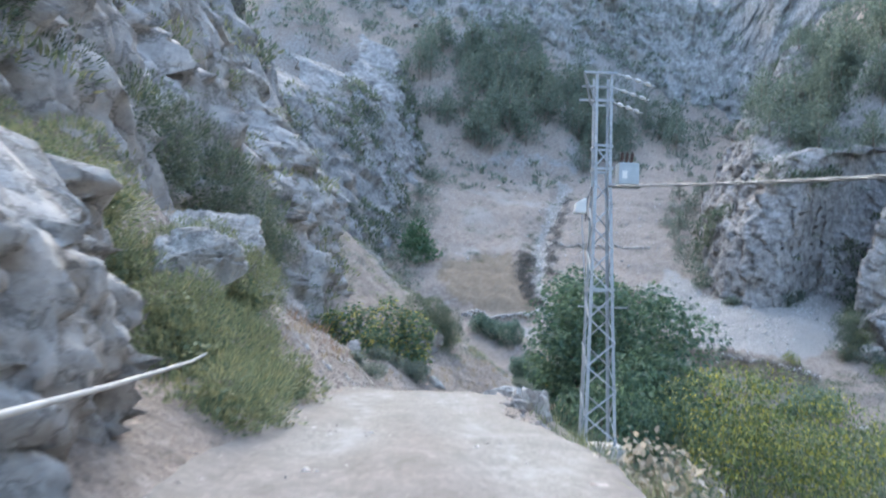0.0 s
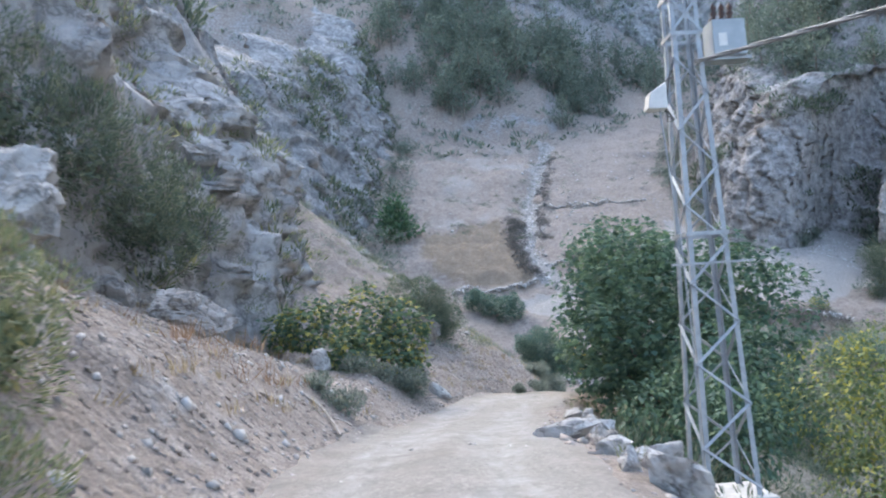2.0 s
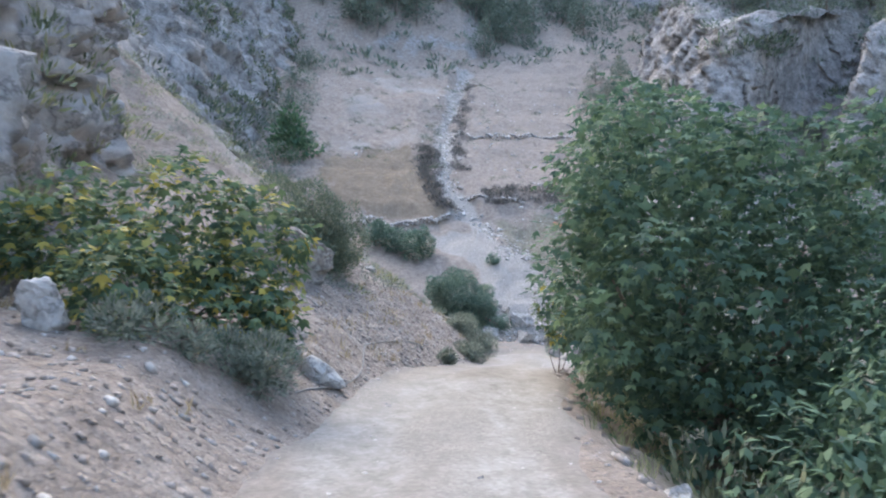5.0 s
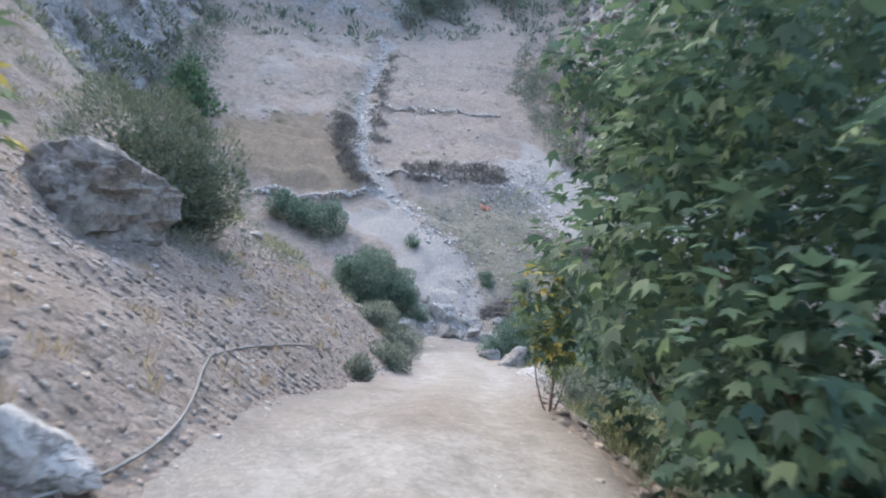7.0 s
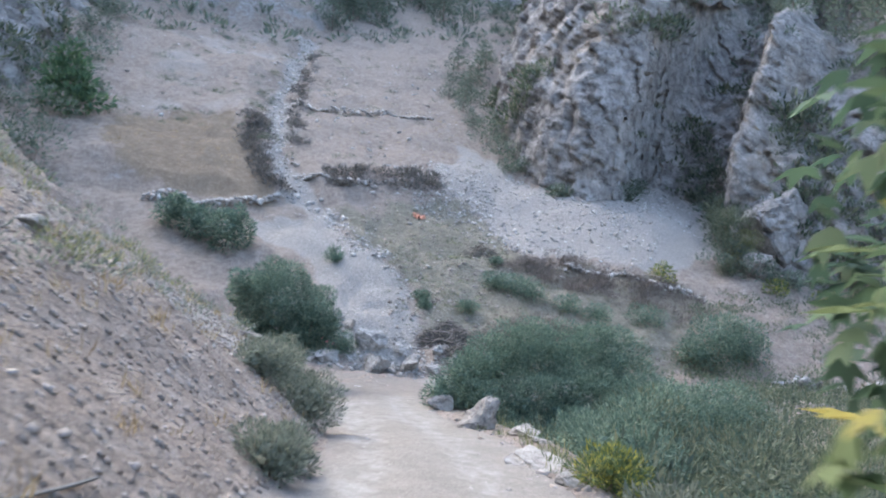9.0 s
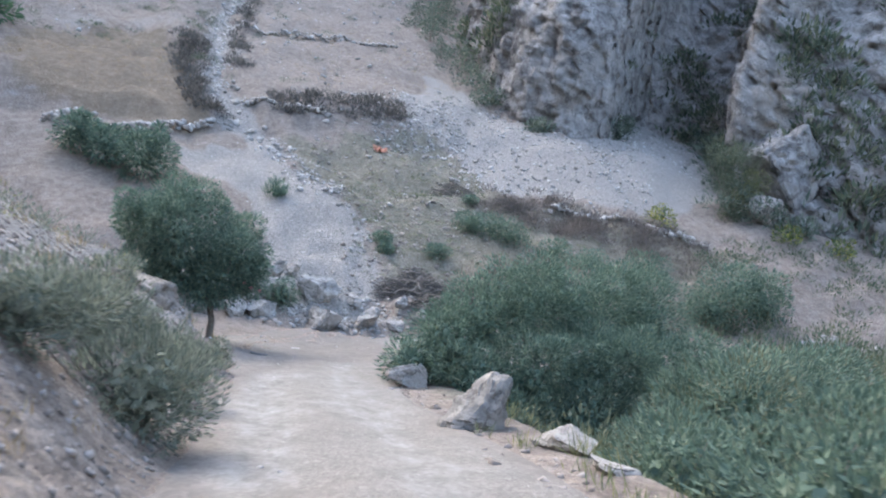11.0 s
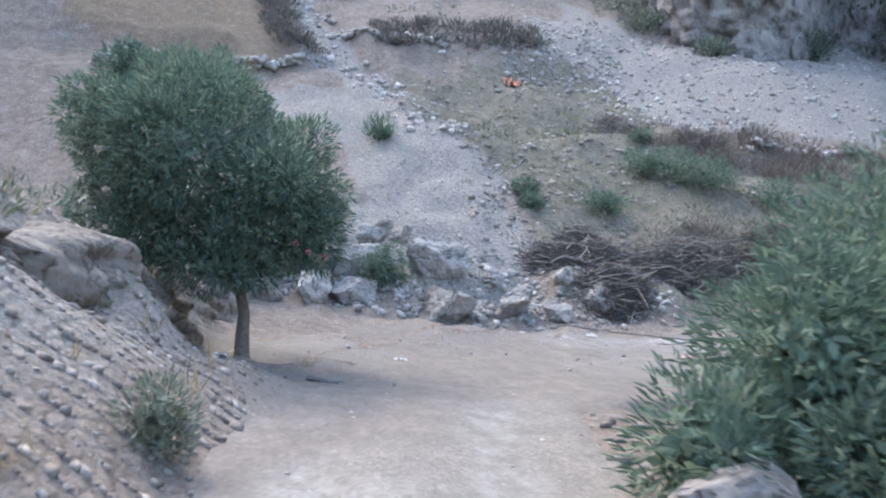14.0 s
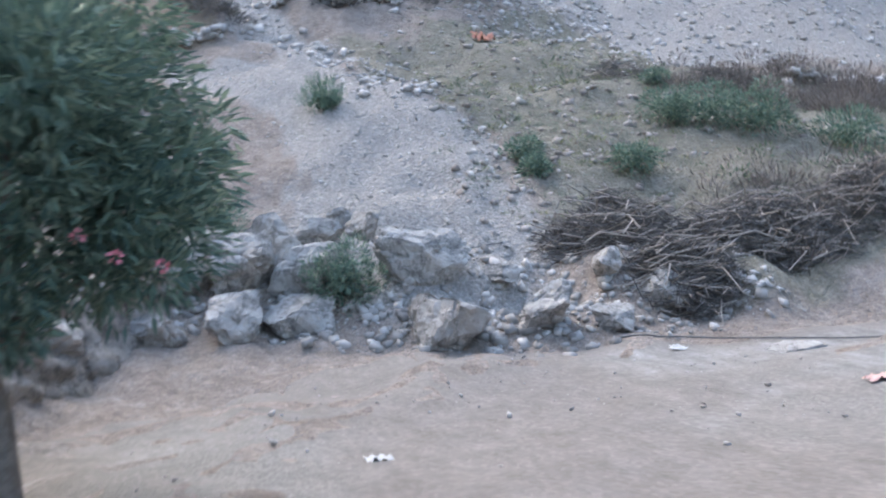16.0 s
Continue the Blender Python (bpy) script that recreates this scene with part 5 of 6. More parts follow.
stones("field_stones", hx, hy, 0.02 + 0.12 * rng.random(2600) ** 5, BANK_STONE, "stones scattered over the old terrace")
hx, hy = rng.uniform(min(p[0] for p in DOME), max(p[0] for p in DOME), 5200), rng.uniform(min(p[1] for p in DOME), max(p[1] for p in DOME), 5200)
kept = inside(hx, hy, DOME)
hx, hy = hx[kept], hy[kept]
stones("dome_stones", hx, hy, 0.008 + 0.06 * rng.random(len(hx)) ** 6, SCREE_STONE, "fine pale debris on the rounded scree")
hx, hy = scatter(420, [(12.5, 66.5, 3.2, 2), (15, 66.8, 3, 2), (9.5, 63.5, 2, 1)])
stones("landing_stones", hx, hy, 0.007 + 0.03 * rng.random(420) ** 5, STONE, "small stones on the turning place", sink=0.2, z=ground_at(hx, hy) + 0.03)


def dry_wall(line, high, label):
    """A dry stone terrace wall of rough blocks."""
    base = smooth_line([(x, y, 0.0) for x, y in line], 0.12)
    k = np.repeat(np.arange(len(base)), max(2, int(high / 0.2)))
    x, y = base[k, 0] + rng.normal(size=len(k)) * 0.12, base[k, 1] + rng.normal(size=len(k)) * 0.15
    z = ground_at(base[k, 0], base[k, 1]) + rng.uniform(-0.1, high, len(k)) * (0.6 + 0.5 * vnoise(base[k, 0] * 0.7, base[k, 1] * 0.7, 0, 3))
    loose = high < 0.3
    x, y = x + loose * rng.normal(size=len(k)) * 0.45, y + loose * rng.normal(size=len(k)) * 0.45
    z = ground_at(x, y) if loose else z
    size = 0.03 + 0.14 * rng.random(len(k)) ** 2.5 if loose else rng.uniform(0.09, 0.22, len(k))
    ob = stones("dry_stone_wall", x, y, size, SCREE_STONE, label, "wall", 0.3, z)
    return ob


dry_wall([(2.5, 87.6), (5, 87.2), (9.4, 88.3), (11, 89.2)], 0.7, "tumbled dry stone wall of a terrace")
dry_wall([(15.2, 109.2), (20.3, 108.4), (25.3, 107.6), (28, 107.2)], 0.6, "tumbled dry stone wall of a terrace")
dry_wall([(13.2, 92.2), (15.5, 91.2), (18.2, 90.8)], 0.6, "tumbled dry stone wall of a terrace")
dry_wall([(35, 69.0), (40, 68.0), (48, 66.0)], 0.9, "low dry stone wall across the valley floor")
dry_wall([(13.4, 88.2), (14.9, 84.6), (16.2, 80.7), (16.9, 78.5), (16.5, 75.5)], 0.22, "line of tumbled stones along the edge of the scree")
dry_wall([(22.8, 91.2), (25.6, 90.0), (26.3, 86.6), (26.2, 83.4)], 0.22, "line of tumbled stones along the edge of the scree")
dry_wall([(28.5, 80.5), (33, 79.0), (37, 77.5)], 0.5, "line of tumbled stones at the foot of the scree")


def boulder(name, x, y, z, size, seed, mat, label, turn=0.0, tilt=0.0, detail=4, sharp=0.28, group=""):
    """A rock: a rounded block broken into planes, rough all over."""
    bm = bmesh.new()
    bmesh.ops.create_icosphere(bm, subdivisions=detail, radius=1.0)
    co = np.array([v.co[:] for v in bm.verts])
    flat = np.abs(co) ** 0.75 * np.sign(co)
    own = np.random.default_rng(seed)
    for nrm in unit(own.normal(size=(13, 3))):
        over = np.maximum(flat @ nrm - own.uniform(0.55, 0.95) * (1.15 - sharp), 0)
        flat = flat - over[:, None] * nrm * 0.92
    r = 1 + 0.10 * fbm(flat[:, 0] * 2.5 + seed, flat[:, 1] * 2.5, flat[:, 2] * 2.5, 5, seed, 0.66)
    r = r - 0.12 * np.maximum(0.14 - np.abs(fbm(flat[:, 0] * 1.6, flat[:, 1] * 1.6 + seed, flat[:, 2] * 1.6, 3, seed + 3)), 0) / 0.14
    r = r + 0.025 * np.sin(flat[:, 2] * 11 + 3 * fbm(flat[:, 0], flat[:, 1], flat[:, 2], 2, seed))
    for v, c, k in zip(bm.verts, flat, r):
        v.co = Vector(c * k) * 0.62
    me = bpy.data.meshes.new(name)
    bm.to_mesh(me)
    bm.free()
    me.materials.append(mat)
    me.transform(pose(0, 0, 0, tilt, tilt * 0.4, turn) @ Matrix.Diagonal((*size, 1)))
    low = min(v.co.z for v in me.vertices)
    me.transform(Matrix.Translation((0, 0, -low - 0.24 * size[2])))
    ob = new(name, me)
    ob.matrix_world = pose(x, y, gz(x, y) if z is None else z)
    return tagged(ob, label, "rock", group)


def wedge_stone(name, x, y, z, wide, high, thick, seed, mat, label, turn=0.0):
    """A standing slab: one long sloping edge, a steep back, chipped all over."""
    prof = np.array([(-0.5, -0.12), (-0.47, 0.1), (-0.3, 0.36), (-0.05, 0.66), (0.2, 0.9), (0.36, 1.0), (0.47, 0.94), (0.5, 0.62), (0.44, 0.25), (0.4, -0.12)])
    prof = smooth_line([(u, v, 0.0) for u, v in np.concatenate([prof, prof[:1]])], 0.06)[:, :2]
    mid = prof.mean(0)
    rings = []
    for f in np.linspace(-1, 1, 9):
        k = 1 - 0.28 * abs(f) ** 3
        r = mid + (prof - mid) * k
        rings.append(np.stack([r[:, 0] * wide, 0.5 * thick * f + 0 * r[:, 0], r[:, 1] * high], -1))
    for k in (0.72, 0.35):
        for side in (0, -1):
            c = rings[side].mean(0)
            ring = c + (rings[side] - c) * (k if k > 0.5 else 0.5)
            ring[:, 1] += (0.03 if side else -0.03) * thick / 0.4
            rings = rings + [ring] if side else [ring] + rings
    v = np.stack(rings)
    push = 0.035 * fbm(v[..., 0] * 5, v[..., 1] * 5, v[..., 2] * 5, 4, seed) + 0.03 * cells(v[..., 0] * 5, v[..., 1] * 5, v[..., 2] * 5, seed)[1]
    out = unit(v - v.reshape(-1, 3).mean(0))
    v = v + out * push[..., None]
    n, m = v.shape[:2]
    i, j = np.arange(n - 1)[:, None] * m, np.arange(m)[None]
    quads = np.stack([i + j, i + (j + 1) % m, i + m + (j + 1) % m, i + m + j], -1).reshape(-1, 4)
    faces = [list(q) for q in quads] + [list(range(m))[::-1], list(range((n - 1) * m, n * m))]
    ob = new(name, mesh_of(name, v.reshape(-1, 3), faces, mat))
    ob.matrix_world = pose(x, y, z, 0, 0, turn)
    return tagged(ob, label, "rock")


# the outcrop and boulders on the near bank
boulder("rock_outcrop", -3.9, 11.5, None, (1.3, 1.7, 1.2), 5, PALE_ROCK, "layered grey limestone outcrop half hidden by broom", 30, 0, 5, 0.42)
boulder("boulder", -4.6, 14.7, None, (1.65, 1.5, 1.75), 9, PALE_ROCK, "big pale angular boulder on the bank", 15, 8, 5, 0.46)
boulder("slab_rock", -4.75, 22.55, gz(-4.75, 22.55) + 0.05, (1.5, 1.0, 0.66), 27, BANK_SLAB, "smooth pale rounded slab on the bank", 12, 14, 5, 0.2)
boulder("bank_block", -5.85, 22.0, gz(-5.85, 22.0) - 0.05, (0.65, 0.6, 0.6), 31, BANK_SLAB, "squared tan block beside the slab on the bank", 15, 0, 4, 0.3)
boulder("round_stone", -6.1, 24.5, gz(-6.1, 24.5), (0.55, 0.5, 0.5), 33, EARTH_FACE, "rounded yellowish stone on the bank", 40, 0, 4, 0.2)
boulder("white_stone", -5.8, 24.0, gz(-5.8, 24.0) + 0.03, (0.28, 0.16, 0.12), 34, WHITE_ROCK, "small whitish flat stone on the bank", 10)
boulder("white_rock", -2.95, 27.8, None, (0.5, 0.5, 0.55), 12, WHITE_ROCK, "small whitish rock on the bench", 20)
wedge_stone("white_slab", -0.02, 30.9, gz(-0.02, 30.9) - 0.03, 0.62, 0.44, 0.34, 14, WHITE_ROCK, "whitish wedge of rock at the edge of the track", 200)
boulder("bank_rock", -0.62, 31.2, gz(-0.62, 31.2), (0.75, 0.6, 0.45), 36, BANK_SLAB, "tan grey rock half sunk in the bank", 30, 10, 4, 0.3)
boulder("boulder", -1.0, 38.9, gz(-1.0, 38.9) - 0.25, (3.0, 2.0, 1.65), 15, GREY_STONE, "grey weathered boulder on the bank", 0, 10, 5, 0.3)
wedge_stone("standing_stone", 9.97, 50.65, -2.9, 1.0, 0.75, 0.46, 17, GREY_STONE, "upright wedge of pale rock at the track's edge", 8)
boulder("boulder", 10.95, 55.5, -3.3, (0.95, 0.65, 0.52), 18, BANK_SLAB, "pale boulder under the oleander", 10, 0, 4)
boulder("boulder", 13.1, 71.6, None, (1.5, 1.1, 1.3), 19, PALE_ROCK, "big grey boulder at the foot of the scree", 0, 0, 5, 0.3)
boulder("boulder", 14.7, 69.9, None, (1.0, 0.8, 0.75), 20, PALE_ROCK, "grey boulder at the edge of the track", 30)
boulder("boulder", 11.4, 71.9, None, (1.3, 0.9, 0.8), 21, PALE_ROCK, "tan and grey block at the foot of the scree", 12)
boulder("boulder", 10.2, 71.9, None, (1.4, 1.0, 1.1), 22, PALE_ROCK, "pale rock face beside the oleander", 50, 0, 5, 0.3)
boulder("stone_block", 12.1, 74.0, None, (0.55, 0.45, 0.5), 23, PALE_ROCK, "squared pale stone on the scree", 20)
boulder("boulder", 17.0, 70.2, None, (0.9, 0.7, 0.7), 24, PALE_ROCK, "grey boulder beside a pile of branches", 0)
boulder("rock_knoll", 46.6, 82.0, gz(46.6, 82.0) - 0.3, (8.6, 5.5, 7.4), 61, EAST_ROCK, "broken grey rock knoll at the foot of the cliff", 20, 6, 5, 0.42)
boulder("rock_knoll", 43.6, 80.3, gz(43.6, 80.3) - 0.1, (2.9, 2.2, 2.1), 63, BANK_SLAB, "pale rounded rock below the knoll", 35, 6, 5, 0.35)
boulder("flat_stone", 17.3, 67.6, None, (1.0, 0.5, 0.13), 25, PALE_ROCK, "flat whitish stone at the track's edge", 10, 0, 3, 0.15)
for k, (bx, by, sx, sz) in enumerate(((8.45, 44.9, 1.5, 0.5), (8.2, 43.4, 0.6, 0.3), (10.3, 48.9, 0.9, 0.4), (10.0, 47.6, 0.6, 0.3),
        (1.3, 12.4, 0.5, 0.25), (2.5, 23.6, 0.6, 0.4), (3.1, 25.6, 0.6, 0.3))):
    boulder("edge_rock", bx, by, None, (sx, sx * 0.8, sz * 0.75), 40 + k, PALE_ROCK, "pale rough rock along the outer edge of the track", k * 37, 5, 4, 0.5, "rocks along the edge")
# the broken lip of the track before and behind the pylon: rocks set on edge, low blocks between them
for k, (bx, by, lift, sx, sy, sz, turn) in enumerate(((1.72, 14.5, 0.0, 0.85, 0.75, 0.9, 20), (1.82, 15.5, -0.05, 0.5, 0.7, 0.8, 75), (1.42, 15.0, -0.05, 0.4, 0.5, 0.5, 130),
        (1.5, 16.2, -0.1, 0.6, 0.45, 0.5, 10), (1.95, 16.6, 0.0, 0.55, 0.5, 0.8, 50), (1.75, 17.4, -0.05, 0.6, 0.5, 0.55, 160), (1.45, 18.3, 0.0, 1.1, 0.6, 0.5, 172),
        (2.0, 18.9, -0.05, 0.6, 0.75, 0.7, 35), (2.1, 19.9, 0.0, 0.55, 0.6, 0.65, 110), (1.7, 20.3, -0.1, 0.45, 0.4, 0.35, 60), (2.2, 20.9, 0.0, 0.6, 0.7, 0.7, 25),
        (2.35, 21.8, 0.0, 0.6, 0.5, 0.55, 140), (2.05, 22.3, -0.1, 0.4, 0.45, 0.35, 80), (2.5, 22.7, 0.0, 0.5, 0.55, 0.5, 15))):
    # most take WHITE_ROCK: sky glare on these rocks is put into the colour
    boulder("lip_rock", bx + 0.12, by, gz(bx + 0.12, by) + lift - 0.02, (sx * 0.78, sy * 0.78, sz * 0.72), 160 + k, PALE_ROCK if k % 4 == 3 else WHITE_ROCK, "broken rock standing along the lip of the track, mostly whitened for sky glare", turn, 12, 4, 0.46, "rocks along the lip")
for k, (bx, by, sx, sz) in enumerate(((6.9, 66.2, 1.0, 0.8), (7.7, 69.2, 0.8, 0.6), (8.7, 70.9, 0.8, 0.6), (9.4, 72.3, 1.2, 1.1))):
    boulder("bank_rock", bx, by, None, (sx * 1.0, sx * 1.35, sz * 1.05), 70 + k, PALE_ROCK, "grey tilted rock showing through the bank", k * 29, 15, 4, 0.3, "rocks in the bank")


# ---------------------------------------------------------------- brush piles
def brush_pile(x, y, rx, ry, high, n, label):
    z = gz(x, y)
    top = anchor("brush_pile", x, y, z)
    def twig(long, rad, lift0):
        r, t = math.sqrt(rng.random()), rng.random() * 6.28
        cx, cy = rx * r * math.cos(t), ry * r * math.sin(t)
        cz = gz(x + cx, y + cy) - z + 0.03 + high * (1 - r * r) * rng.uniform(lift0, 1.0)
        a0 = rng.normal() * 0.9
        d = np.array([math.cos(a0), math.sin(a0), rng.normal() * 0.28]) * long / 2
        bend = rng.normal(size=3) * 0.12 * long
        c = np.array([cx, cy, cz])
        return tube(np.array([c - d, c - d * 0.3 + bend, c + d * 0.4 + bend * 0.6, c + d]), [rad, rad, rad * 0.8, rad * 0.5], 5)

    mass = [twig(rng.uniform(0.3, 1.0), rng.uniform(0.004, 0.010), 0.0) for k in range(n)]
    part("twig_mass", mesh_of("twig_mass", *merged(mass), TWIG, False), None, top, "dark tangled twigs")["kind"] = "stuff"
    for k in range(n // 14):
        part("branch", mesh_of("branch", *twig(rng.uniform(0.6, 1.5), rng.uniform(0.008, 0.02), 0.6), DEADWOOD, True), None, top, "bleached bare branch")
    return tagged(top, label, "branches", "piles of branches")


brush_pile(17.5, 72.6, 1.5, 1.2, 0.8, 1500, "heap of bleached dead branches beside the track")
brush_pile(17.6, 70.4, 0.9, 0.8, 0.75, 1100, "heap of dark tangled twigs at the track's edge")
brush_pile(20.3, 71.6, 1.9, 1.2, 0.9, 1900, "long heap of cut branches on the terrace edge")
brush_pile(23.6, 71.6, 2.0, 1.2, 0.95, 1900, "long heap of cut branches on the terrace edge")
brush_pile(23.4, 82.6, 1.2, 0.8, 0.45, 260, "stack of pruned branches at the foot of the scree")
brush_pile(26.0, 80.2, 1.6, 0.8, 0.5, 300, "stack of pruned branches at the foot of the scree")

hx, hy = bank_points(420, 5, 60, 3.0, 14.0)
tufts("valley_scrub", hx, hy, ground_at(hx, hy), 0.25 + 0.9 * rng.random(420) ** 2, 110, (0.22, 0.25), SCRUB_LEAF, "mixed grey-green scrub on the slope below the track")
hx, hy = scatter(800, [(30, 45, 16, 3), (30, 62, 10, 2), (40, 70, 8, 1)])
tufts("valley_scrub", hx, hy, ground_at(hx, hy), rng.uniform(0.4, 1.1, 800), 60, (0.25, 0.3), SCRUB_LEAF, "mixed grey-green scrub on the valley floor")
hx, hy = scatter(1500, [(56, 105, 9, 6), (54, 85, 9, 5), (64, 118, 12, 5), (80, 120, 30, 3), (70, 90, 20, 2), (90, 60, 30, 2), (-25, 70, 14, 1), (-30, 110, 16, 1)])
tufts("mountain_scrub", hx, hy, ground_at(hx, hy), rng.uniform(0.6, 1.7, 1500), 24, (0.5, 0.3), HAZED_PINE_LEAF, "dark scrub and young pines over the mountainside")
q = on_face(back_face, 700)
tufts("crag_scrub", q[:, 0], q[:, 1], q[:, 2], rng.uniform(0.6, 2.0, len(q)), 24, (0.5, 0.35), HAZED_PINE_LEAF, "dark scrub clinging to the far crags")

# scrub on the upper bank and along the foot of the far crag
bx, by = bank_points(260, 37, 62, -16.0, -4.0)
tufts("bank_scrub", bx, by, ground_at(bx, by), rng.uniform(0.15, 0.5, 260), 70, (0.3, 0.2), SAGE_LEAF, "pale sage scrub dotted over the upper bank")
bx, by = bank_points(160, 37, 62, -16.0, -4.0)
tufts("bank_scrub", bx, by, ground_at(bx, by), rng.uniform(0.2, 0.55, 160), 60, (0.3, 0.2), BROOM_LEAF, "olive scrub dotted over the upper bank")
for k, (bx, by, r) in enumerate(((-4.5, 96.0, 2.2), (-5.0, 104.5, 2.4), (-3.4, 110.0, 2.0), (-2.6, 116.0, 1.8), (-4.0, 90.5, 1.9), (-2.0, 105.5, 1.3), (-3.6, 86.0, 1.6), (-2.4, 124.0, 1.8), (-1.5, 133.0, 1.6))):
    z0 = gz(bx, by)
    shrub("ravine_bush", bx, by, [(bx, by, z0 + r * 0.6, r, r, r * 0.8), (bx - r * 0.7, by + 0.4, z0 + r * 0.9, r * 0.7, r * 0.7, r * 0.6)], 900, (0.32, 0.3), HAZED_PINE_LEAF, "dark green bush at the foot of the far crag", "shrub", "tuft", 3, None, "bushes below the crag", False, 0.03)
for k, (bx, by, r) in enumerate(((41.0, 80.6, 1.5), (42.6, 79.4, 1.2), (44.5, 78.4, 1.1), (32.2, 103.5, 1.7), (33.6, 108.0, 1.8), (31.9, 99.5, 1.4), (36.0, 113.0, 1.8), (31.8, 96.6, 1.0), (39.6, 91.8, 1.1), (41.6, 93.6, 1.1), (47.0, 89.6, 1.5), (44.6, 85.4, 1.3), (43.2, 84.0, 1.0), (33.4, 91.4, 0.8))):
    z0 = gz(bx, by)
    shrub("scree_bush", bx, by, [(bx, by, z0 + r * 0.5, r, r, r * 0.75), (bx + r * 0.7, by, z0 + r * 0.5, r * 0.7, r * 0.7, r * 0.6)], 700, (0.28, 0.3), HAZED_PINE_LEAF, "dark green bush at the foot of the cliff", "shrub", "tuft", 3, None, "bushes below the cliff", False, 0.03)
for k, (bx, by, s) in enumerate(((-4.7, 54.8, 1.0), (-4.2, 53.6, 0.8), (-3.4, 52.0, 0.9), (-2.6, 50.6, 0.8), (-1.4, 48.6, 0.6), (1.6, 46.4, 0.5), (2.6, 49.0, 0.6), (0.2, 45.8, 0.6))):
    boulder("ledge_rock", bx, by, None, (s, s * 0.8, s * 0.6), 100 + k, PALE_ROCK, "pale broken rock on the crest of the bank", k * 41, 10, 4, 0.4, "rocks on the crest")


# ---------------------------------------------------------------- the pylon
def build_pylon():
    X, Y, FOOT, TOP = 4.0, 19.6, -1.05, 8.55
    py = anchor("lattice_pylon", X, Y, FOOT, 1)
    H = TOP - FOOT
    half = lambda h: 0.5 * (0.82 - 0.38 * min(h / 7.0, 1.0))  # noqa: E731
    corners = ((-1, -1), (1, -1), (1, 1), (-1, 1))
    for sx, sy in corners:
        bm = bmesh.new()
        angle_iron(bm, (sx * half(0), sy * half(0), -0.3), (sx * half(7), sy * half(7), 7.0), 0.075, (-sx, 0, 0), (0, -sy, 0))
        angle_iron(bm, (sx * half(7), sy * half(7), 6.9), (sx * half(7), sy * half(7), H), 0.065, (-sx, 0, 0), (0, -sy, 0))
        part("leg", bm, GALVANISED, py)
    levels = [0.25]
    while levels[-1] < 6.6:
        levels.append(levels[-1] + 0.5 + 0.28 * half(levels[-1]))
    for k in range(len(levels) - 1):
        a0, b0 = levels[k], levels[k + 1]
        for i in range(4):
            (ax, ay), (bx, by) = corners[i], corners[(i + 1) % 4]
            if k % 2 == i % 2:
                ax, ay, bx, by = bx, by, ax, ay
            bm = bmesh.new()
            bar(bm, (ax * half(a0), ay * half(a0), a0), (bx * half(b0), by * half(b0), b0), 0.045, 0.012, (ax, ay, 0.3))
            part("brace", bm, GALVANISED, py)
    for h in (4.0, 7.1, 7.7, 8.9):
        for i in range(4):
            (ax, ay), (bx, by) = corners[i], corners[(i + 1) % 4]
            bm = bmesh.new()
            r = half(h) + 0.02
            bar(bm, (ax * r, ay * r, h), (bx * r, by * r, h), 0.06, 0.012, (ax + bx, ay + by, 0))
            part("belt", bm, GALVANISED, py)
    for k in range(2):
        bm = bmesh.new()
        s = -1 if k else 1
        bar(bm, (s * 0.25, -0.25, 7.1), (-s * 0.25, -0.25, 7.7), 0.04, 0.012, (0, 1, 0))
        part("brace", bm, GALVANISED, py)
    # climbing bars that stand out at mid height
    bm = bmesh.new()
    bar(bm, (-0.62, -0.42, 3.55), (0.60, -0.42, 3.55), 0.05, 0.03)
    part("guard_bar", bm, GALVANISED, py)
    # crossarms at the head, with the insulator strings of the line that ends here
    for k, (h, reach) in enumerate(((H, 1.0), (H - 0.28, 0.9), (H - 0.56, 0.8))):
        bm = bmesh.new()
        bar(bm, (-0.55, -0.3 + 0.3 * k, h), (0.32, -0.3 + 0.3 * k, h), 0.07, 0.05)
        part("crossarm", bm, GALVANISED, py)
        string = part("insulator_string", mesh_of("insulator_string", *tube(np.array([(0.3, -0.3 + 0.3 * k, h), (0.55 + reach * 0.9, 0.2 + 0.3 * k, h - 0.14)]), [0.012, 0.012], 5), PORCELAIN), None, py)
        for j in range(3):
            t = 0.28 + 0.26 * j
            c = np.array([0.3 + (0.25 + reach * 0.9) * t, -0.3 + 0.3 * k + 0.5 * t, h - 0.14 * t])
            dirn = unit(np.array([0.25 + reach * 0.9, 0.5, -0.14]))
            part("disc", mesh_of("disc", *tube(np.array([c - dirn * 0.09, c - dirn * 0.03, c + dirn * 0.03, c + dirn * 0.09]), [0.025, 0.055, 0.055, 0.025], 8), PORCELAIN, True), None, string)
        part("jumper", mesh_of("jumper", *tube(np.array([(0.5 + reach * 0.9, 0.2 + 0.3 * k, h - 0.14), (0.5 + reach * 0.7, 0.1, h - 0.5), (0.62, 0.0, 6.95)]), 0.008, 5), RUBBER), None, py)
    for s in (-1, 1):
        bm = bmesh.new()
        bar(bm, (-0.55, -0.3, H), (-0.25, s * 0.25, 8.9), 0.05, 0.02)
        part("stay", bm, GALVANISED, py)
    # the grey cabinet with its bushings
    bm = bmesh.new()
    box(bm, 0.66, -0.05, 7.0, 0.52, 0.42, 0.56, 0.015)
    cab = part("cabinet", bm, BOX_GREY, py, "light grey steel cabinet")
    bm = bmesh.new()
    box(bm, 0.55, -0.264, 6.96, 0.13, 0.006, 0.20)
